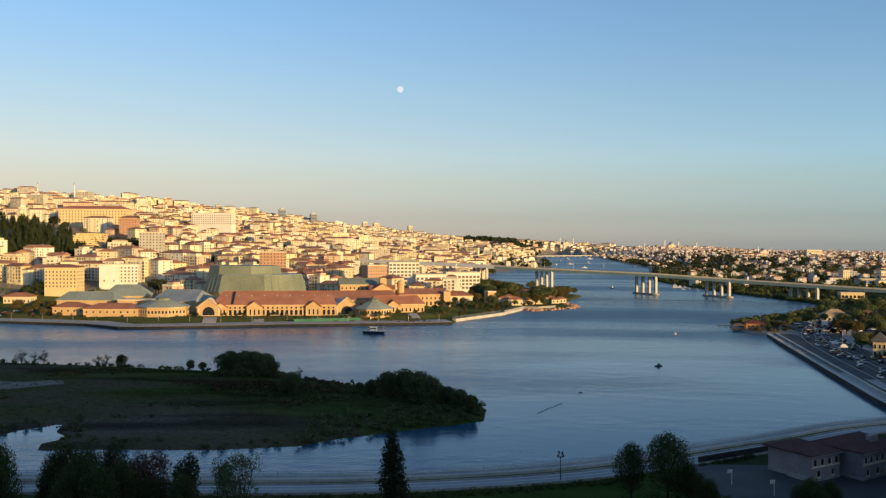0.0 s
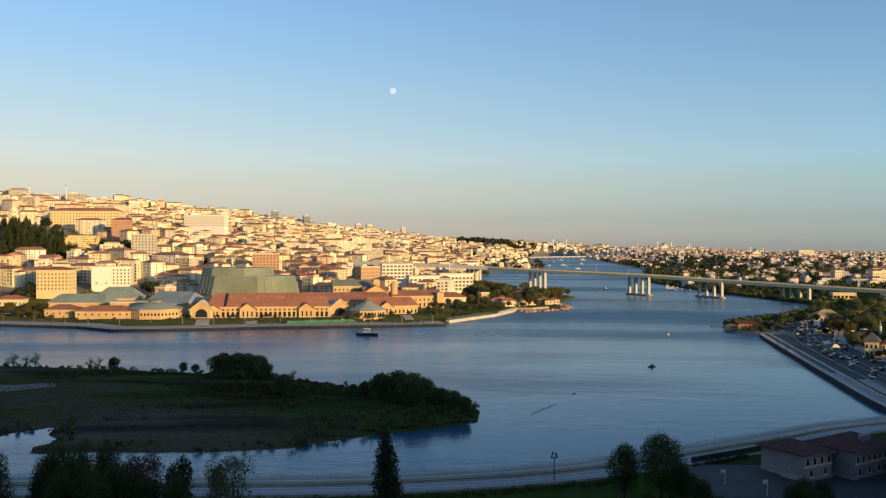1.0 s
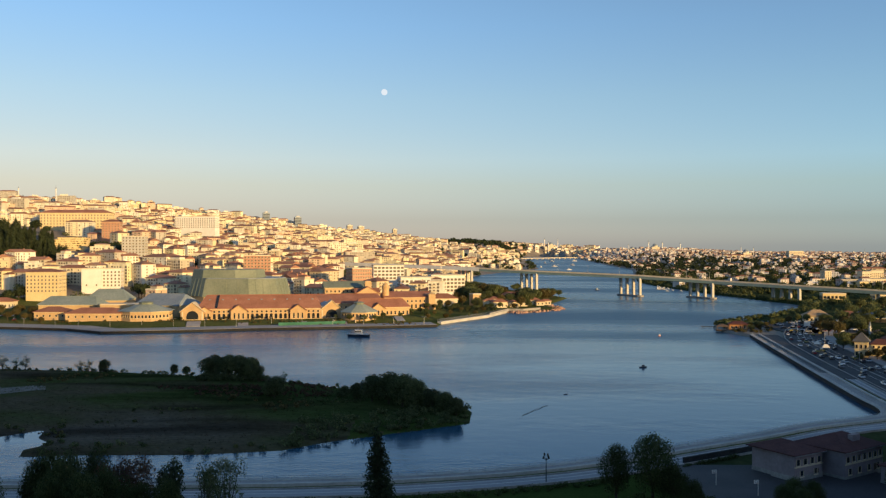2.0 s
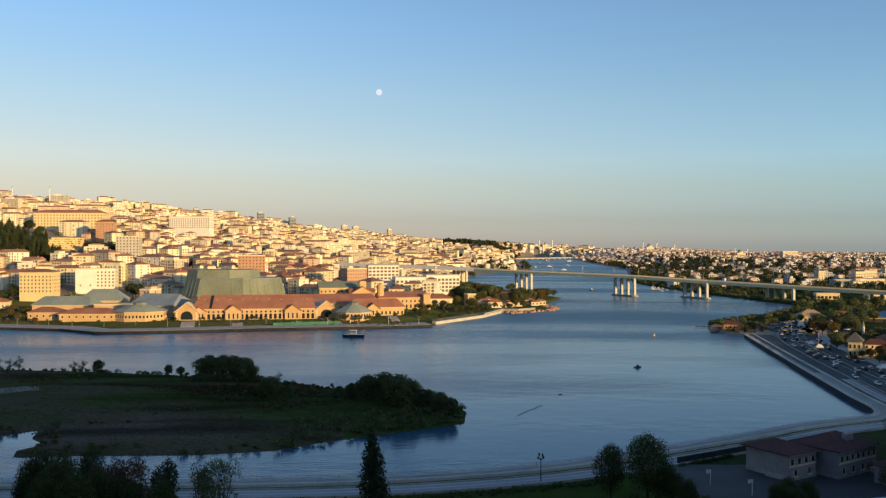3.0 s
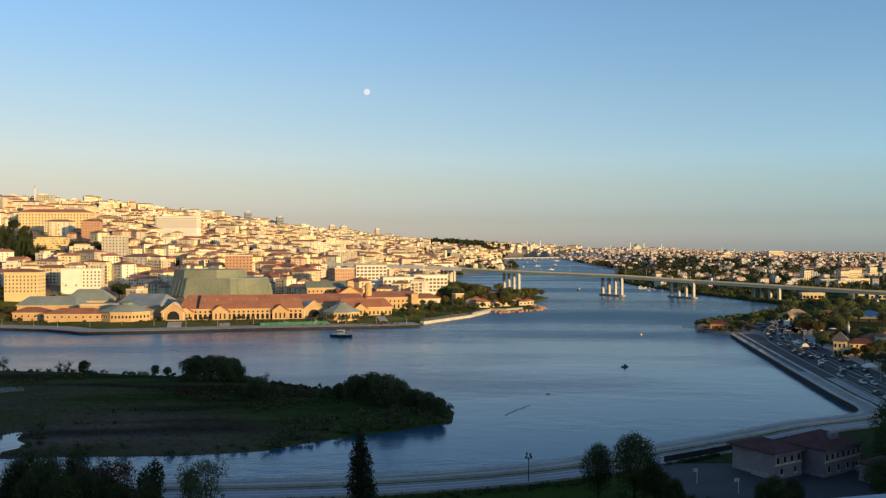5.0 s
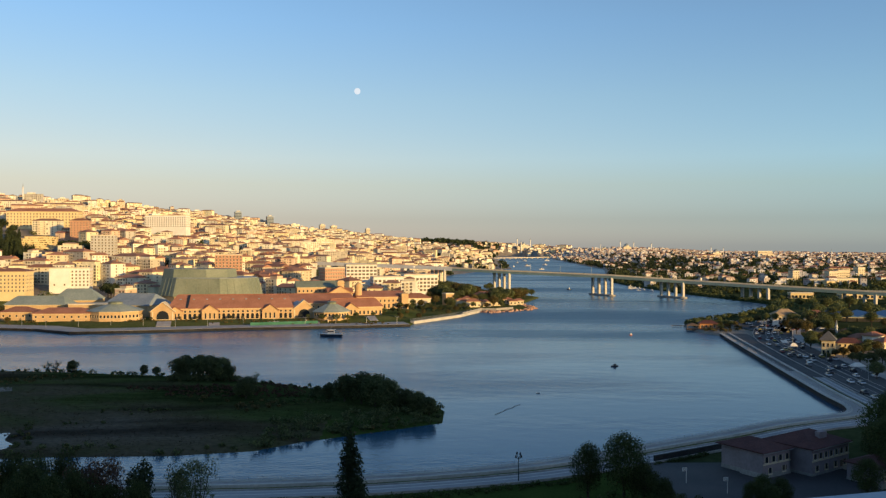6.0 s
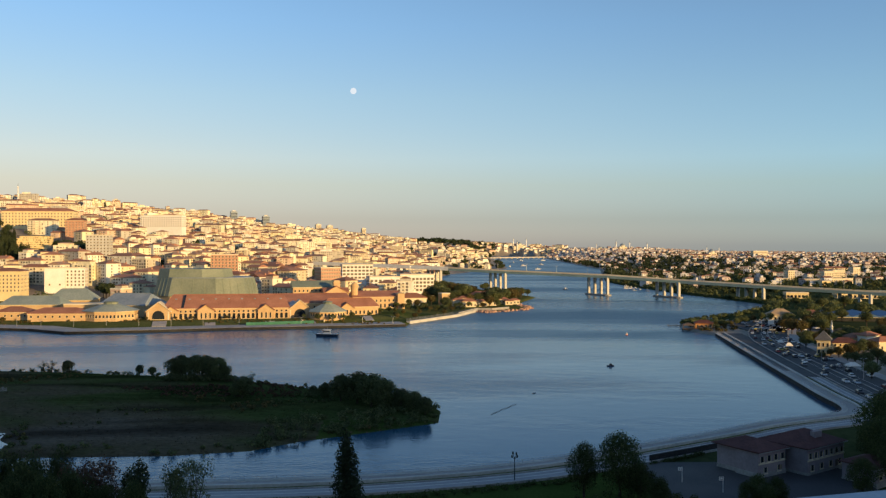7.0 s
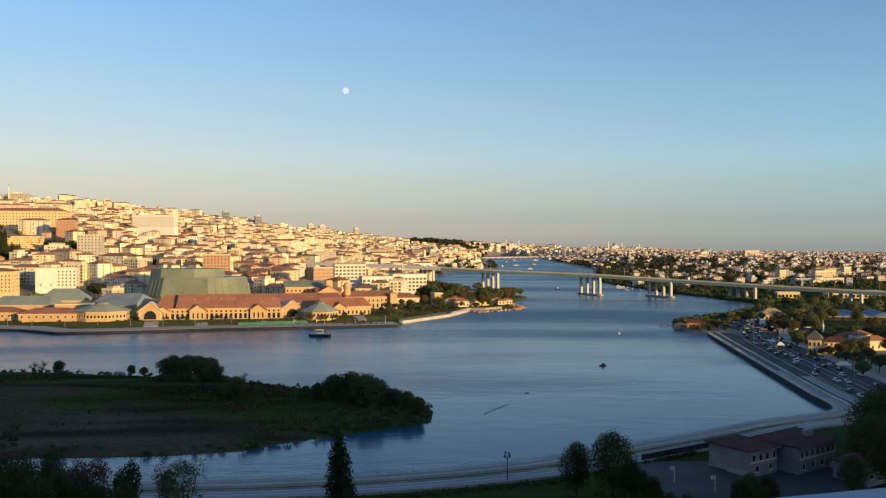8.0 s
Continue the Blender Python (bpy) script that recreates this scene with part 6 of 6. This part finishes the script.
for px, d, top, s, mins in ((1300, 2800, 440, 0.85, ((1290, 434), (1312, 436))), (1520, 2500, 449, 0.7, ((1506, 440), (1535, 441))), (1140, 3900, 430, 1.1, ((1128, 424), (1152, 426))), (1100, 4050, 436, 0.7, ((1093, 430),)), (956, 4350, 428, 1.0, ((945, 420), (968, 421)))):
    x, y, z = mosque(px, d, top, s, "distant domed mosque on the skyline")
    for mp, mt in mins:
        zt = 55 - (mt - 435) / 1500 * d
        minaret((mp - 784) / 1500 * d, d - 5, zt - z, 1.6 * s * d / 3000, z=z)
for px, d, top, base in ((1184, 3600, 428, 446), (77, 1480, 327, 352), (10, 1500, 328, 345), (888, 4250, 426, 448), (952, 4300, 424, 448)):
    zt, zb = 55 - (top - 435) / 1500 * d, 55 - (base - 435) / 1500 * d
    minaret((px - 784) / 1500 * d, d, zt - zb, 1.3 * d / 2000, z=zb)
for px, d, top, w in ((452, 2250, 374, 17), (508, 2350, 382, 18), (680, 3300, 404, 16), (600, 2900, 397, 18), (620, 2900, 399, 20)):
    x, zt = (px - 784) / 1500 * d, 55 - (top - 435) / 1500 * d
    ob = thing("tower_block", pose(x, d, zt - 45, 0, 0, 20), "grey high-rise tower block on the ridge", "tower")
    part("wall", Shape().box(-w / 2, w / 2, -w / 2, w / 2, -15, 42), SLATE if px < 550 else CREAM, ob)
    part("plant_room", Shape().box(-w / 4, w / 4, -w / 4, w / 4, 42, 45), CONCRETE, ob)
    for k in range(10):
        part("window_band", Shape().box(-w / 2 - 0.1, w / 2 + 0.1, -w / 2 - 0.1, w / 2 + 0.1, k * 4, k * 4 + 1.8), GLASS, ob)
block("white_hospital", "large pale flat-roofed block on the far skyline", 1087.2, 2700, 46, 24, 15, "flat", CREAM, CREAM, tuple((2 + 3.6 * k, 2.0, 1.8, 12, False) for k in range(3)), 0, 22.6)
block("cream_palace", "long cream building below the distant mosque", 859.7, 2600, 70, 20, 14, "hip", TILE, CREAM, tuple((2 + 3.6 * k, 2.0, 1.8, 12, False) for k in range(3)), 0, 11.7)
block("cream_school", "long sunlit cream building among the eastern houses", 741.0, 1500, 44, 16, 12, "hip", TILE, CREAM, tuple((2 + 3.6 * k, 1.6, 1.8, 12, False) for k in range(3)), 0, 2.0)

# ---------------------------------------------------------------- boats
def boat(x, y, length, turn, label, paint, cabin=True, mast=True, top=None):
    ob = thing("boat", pose(x, y, 0, 0, 0, turn), label, "boat")
    L, B = length / 2, length * 0.15
    plan = [(-L, -B * 0.8), (L * 0.3, -B), (L * 0.8, -B * 0.6), (L * 1.05, 0), (L * 0.8, B * 0.6), (L * 0.3, B), (-L, B * 0.8)]
    hs = Shape().prism([(a * 0.93, b * 0.8) for a, b in plan], -0.4, length * 0.11, 1.08)
    part("hull", hs, paint, ob)
    part("gunwale", Shape().prism([(a, b * 0.88) for a, b in plan], length * 0.11, length * 0.125), top or WHITE, ob)
    if cabin:
        part("cabin", Shape().prism([(-L * 0.3, -B * 0.5), (L * 0.3, -B * 0.5), (L * 0.3, B * 0.5), (-L * 0.3, B * 0.5)], length * 0.12, length * 0.3, 0.9), top or WHITE, ob, "boxy wheelhouse")
        part("cabin_window", Shape().box(-L * 0.27, L * 0.31, -B * 0.52, B * 0.52, length * 0.215, length * 0.26), GLASS, ob)
        part("cabin_roof", Shape().box(-L * 0.36, L * 0.36, -B * 0.55, B * 0.55, length * 0.3, length * 0.315), top or WHITE, ob)
    if mast:
        part("mast", Shape().rod((0, 0, length * 0.3), (0, 0, length * 0.52), 0.07, 0.04, 6), STEEL, ob)
        part("crane", Shape().rod((-L * 0.7, 0, length * 0.1), (-L * 1.0, 0, length * 0.3), 0.1, 0.06, 6), STEEL, ob)
    return ob


NAVY = surface("navy_hull", (0.012, 0.018, 0.035), (0.03, 0.04, 0.06), 0.8, rough=0.4, bump=0)
REDBOAT = surface("orange_hull", (0.45, 0.12, 0.05), (0.55, 0.18, 0.08), 0.8, rough=0.4, bump=0)
boat(-57.3, 512, 13.5, 172, "dark blue work boat with a white wheelhouse", NAVY)
boat(85.8, 384, 3.8, 24, "small dark motor boat with a dark canopy", NAVY, True, False, NAVY)
boat(41.6, 314, 1.9, 40, "tiny dark dinghy on the water", NAVY, False, False)
boat(125.7, 518, 4.0, 60, "small orange open boat", REDBOAT, True, False)
boat(177.1, 1050, 8, 120, "dark motor boat near the bridge", NAVY)
random.seed(23)
for i in range(30):
    if i < 10:
        x, y = 329.6 + random.uniform(-9, 6), 778 + random.uniform(-24, 12)
    elif i < 22:
        d = random.uniform(1010, 1120)
        x, y = 272 - random.uniform(-4, 14), d
    else:
        d = random.uniform(1900, 3300)
        x, y = random.uniform(0.10, 0.145) * d, d
    if float(inside(INLET, [x], [y])[0]) > 2:
        boat(x, y, random.uniform(5, 9) * max(1, y / 1300), random.uniform(0, 360), "white moored pleasure boat", WHITE, True, y < 1200)
DARKFLOAT = surface("dark_float", (0.02, 0.02, 0.02), (0.05, 0.045, 0.04), 2, bump=0)
for i in range(14):
    t = i / 13
    x, y = 22.5 + 9.5 * t + random.uniform(-0.3, 0.3), 275 + 17 * t + random.uniform(-0.5, 0.5)
    ob = new("float", Shape().rod((0, 0, -0.2), (0, 0, 0.22), 0.22, 0.14, 8).mesh("float", DARKFLOAT))
    ob.matrix_basis = pose(x, y, 0)
    tagged(ob, "small dark float in a line on the water", "float", "line of floats")

# ---------------------------------------------------------------- moon
MOON, mn, ml, mb = node_mat("moon", 1.0)
mb.inputs["Base Color"].default_value = (0.0, 0.0, 0.0, 1)
mb.inputs["Emission Color"].default_value = (0.86, 0.94, 1.0, 1)
mb.inputs["Emission Strength"].default_value = 0.62
disc = Shape().dome((0, 0, 0), 16, 1.0, 24, 8)
disc.add([(x, y, -z) for x, y, z in disc.v], [f[::-1] for f in disc.f])
solid("moon", disc, MOON, "pale nearly full moon in the evening sky", "moon", "structure", m=pose(-357.9, 4400, 852.9), smooth=True)
block("kiosk", "small cream lakeside pavilion with a red roof", -373.5, 690, 22, 12, 5, "hip", TILE, CREAM, ((1.0, 1.2, 2.2, 7, True),), 4, None, 3.0)

# lamps on the bridge and the promenade, and two tall masts
for i in range(22):
    p = on_axis(0.9 + i * 0.3) + ACROSS * 0.0
    street_lamp(p.x, p.y, 9, p.z + 3.4, "slim double-armed lamp on the bridge")
for i in range(16):
    q = Vector((-330, 566)).lerp(Vector((-20, 580)), i / 15)
    street_lamp(q.x, q.y + (-14 if 4 <= i <= 9 else -2), 5.0, None, "slim lamp on the waterside promenade")
for px, d in ((762, 900),):
    solid("light_mast", Shape().rod((0, 0, -2), (0, 0, 22), 0.5, 0.35, 8).rod((0, 0, 22), (0, 0, 23), 1.1, 1.1, 10), WHITE, "tall pale floodlight mast near the bridge", "mast", m=pose((px - 784) / 1500 * d, d, 10))

solid("shore_wall", strip([(29, 657), (46, 703), (58, 700), (74, 716)], 0.5, 1.4, 0.0, 3.0), STONE, "sunlit pale stone shore wall on the point", "wall", "structure")

# ---------------------------------------------------------------- larger sunlit blocks on the east bank
for px, top, d, w, turn, wall in ((1512, 481, 1180, 14, 6, CREAM), (1530, 479, 1190, 18, 2, CREAM), (1536, 494, 1110, 30, 4, CREAM), (1508, 499, 1090, 14, 10, YELLOW), (1444, 480, 1200, 10, 8, CREAM), (1433, 494, 1150, 16, 5, CREAM), (1393, 450, 2600, 36, 4, CREAM), (1480, 500, 1150, 24, 4, STONE), (1562, 474, 1300, 12, 8, CREAM)):
    x = (px - 784) / 1500 * d
    h = max(6.0, 55 - (top - 435) / 1500 * d - gz(x, d))
    floors = max(1, int(h / 3.2))
    hall("apartment_block", "pale sunlit block above the trees on the east bank", x, d, gz(x, d), turn, w, 12, h, "flat", 0, STONE, wall, tuple((1.0 + 3.1 * k, 1.1, 1.5, int(w / 3), False) for k in range(min(floors, 6))), group="blocks on the east bank")


def near_bridge(x, y):
    return any((Vector((x, y)) - Vector((p.x, p.y))).length < 26 for p in deck)


# nearer hillside: single houses
PROTOS = [house_proto(w, d, f, r, b, pose(0, 0, -500), wing) for w, d, f, r, b, wing in (
    (13, 16, 6, "gable", 1, 0), (34, 14, 6, "hip", 1, 0), (11, 13, 5, "flat", 1, 2), (20, 16, 4, "hip", 0, 0), (15, 13, 6, "hip", 1, 0), (14, 14, 5, "hip", 0, 1), (22, 13, 6, "flat", 1, 0), (14, 12, 7, "flat", 1, 0), (30, 13, 5, "hip", 0, 2), (12, 12, 3, "gable", 0, 0), (17, 13, 5, "gable", 1, 1), (16, 15, 7, "hip", 1, 0), (26, 14, 5, "gable", 0, 0))]
spots = [p for p in scatter(700, 1120, -0.62, -0.005, 23, 3, 1.5) if free(*p, 7) and not near_bridge(*p) and not (p[0] / p[1] > -0.145 and p[1] > 905) and not (p[0] / p[1] < -0.36 and p[1] < 748)]
random.seed(11)
TREE_PLOTS = [(x + random.uniform(-14, 14), y - random.uniform(9, 14)) for x, y in spots if random.random() < 0.34] + [(x, 722) for x in range(-400, -270, 13) if free(x, 722, 4)]
NEAR_HOUSES, rest = spots[:330], spots[330:]
for x, y in NEAR_HOUSES:
    ob = copy_thing(random.choice(PROTOS), pose(x, y, gz(x, y), 0, 0, face_angle(x, y)))
for ob in PROTOS:
    for o in (*ob.children_recursive, ob):
        bpy.data.objects.remove(o)


def town(name, plots, seed, label, low=2, high=5, roofy=0.66, green=0.0, size=1.0, walls=None):
    """Many distant houses in one mesh: walls, roofs and window rows."""
    rng = random.Random(seed)
    s = Shape()
    zs = ground(np.array([p[0] for p in plots]), np.array([p[1] for p in plots]))
    for (x, y), z in zip(plots, zs):
        if rng.random() < green:
            continue
        far = max(1.0, y / 3200)
        w, d, fl = rng.uniform(9, 21) * far * size, rng.uniform(9, 14) * far * size, rng.randint(low, high)
        if size > 0.8 and rng.random() < 0.12:
            w, fl = w * rng.uniform(1.5, 2.4), fl + rng.randint(0, 3)
        h = fl * 2.9 + 0.8
        t = Shape()
        t.box(-w / 2, w / 2, -d / 2, d / 2, -8, h, 0)
        k = len(t.f)
        if rng.random() < roofy:
            t.hip(-w / 2 - 0.5, w / 2 + 0.5, -d / 2 - 0.5, d / 2 + 0.5, h + 0.35, h + 0.35 + min(w, d) * 0.19, rng.choice((None, None, 0.0)))
            t.mi[k:] = [1] * (len(t.f) - k)
        else:
            t.box(-w * 0.3, w * 0.1, -d * 0.2, d * 0.2, h + 0.1, h + 2.6, 0)
        if y < 2300:
            nx = max(2, int(w / (3.0 * far)))
            for q in range(fl):
                for i in range(nx):
                    if rng.random() < 0.35:
                        continue
                    xx, zz = -w / 2 + (i + 0.5) * w / nx, 1.0 + q * 2.9
                    t.add([(xx - 0.6, -d / 2 - 0.06, zz), (xx + 0.6, -d / 2 - 0.06, zz), (xx + 0.6, -d / 2 - 0.06, zz + 1.6), (xx - 0.6, -d / 2 - 0.06, zz + 1.6)], [(0, 1, 2, 3)], 2)
                    if i < 3:
                        yy = -d / 2 + (i + 0.5) * d / 3
                        t.add([(-w / 2 - 0.06, yy + 0.6, zz), (-w / 2 - 0.06, yy - 0.6, zz), (-w / 2 - 0.06, yy - 0.6, zz + 1.6), (-w / 2 - 0.06, yy + 0.6, zz + 1.6)], [(0, 1, 2, 3)], 2)
        a = radians(12 * math.sin(x / 130) + 14 * math.sin(y / 170 + x / 300) + rng.uniform(-26, 22) + rng.choice((0, 0, 90)))
        c, sn = math.cos(a), math.sin(a)
        k = len(s.v)
        s.v += [(x + c * px - sn * py, y + sn * px + c * py, z + pz) for px, py, pz in t.v]
        s.f += [tuple(k + i for i in f) for f in t.f]
        s.mi += t.mi
    return solid(name, s, (walls or FAR_WALLS, FAR_ROOFS, PANE), label, "houses", "stuff")


hill_plots = rest + [p for p in scatter(1120, 1900, -0.62, 0.02, 20, 5, 1.35) if not near_bridge(*p) and free(*p) and not (p[0] / p[1] > -0.145 and p[1] < 1150)]
APPROACH = [p for p in scatter(900, 1120, -0.14, -0.02, 16, 31) if not near_bridge(*p)]
thicket("approach_trees", APPROACH, 3.2, 90, 0.6, 18, LEAF, "low green trees below the bridge approach")
TREE_PLOTS += [(x, y - 9) for i, (x, y) in enumerate(hill_plots) if i % 7 == 2]
thicket("street_trees", TREE_PLOTS, 7.6, 140, 0.8, 17, LEAF, "dark trees between the hillside houses")
town("hillside_town", hill_plots, 21, "dense sunlit hillside town of pale houses with red roofs", 2, 5)
town("ridge_town", scatter(1900, 3900, -0.45, -0.02, 22, 6, 1.15) + scatter(1900, 3100, -0.02, 0.075, 24, 36, 1.2), 22, "distant pale town along the ridge", 2, 4, size=0.85, green=0.1)
town("far_shore_town", scatter(4150, 4750, 0.05, 0.17, 30, 7), 23, "far pale town beyond the water", 2, 4)
def thinned(plots, seed):
    """Few houses in the wooded lower slopes, more towards the skyline."""
    r = random.Random(seed)
    return [p for p in plots if r.random() < (0.16 if p[1] < 2500 and p[0] / p[1] < 0.36 else 0.5 if p[1] < 2300 else 0.85)]


town("east_bank_town", thinned(scatter(1500, 4300, 0.15, 0.62, 19, 8), 88) + scatter(1080, 1480, 0.27, 0.62, 34, 9), 24, "distant town on the east bank among dark trees", 1, 3, green=0.4, size=0.72, roofy=0.7, walls=EAST_WALLS)

# the first of each repeated tree was only a pattern
for ob in PROTO_TREES:
    for o in (*ob.children_recursive, ob):
        bpy.data.objects.remove(o)
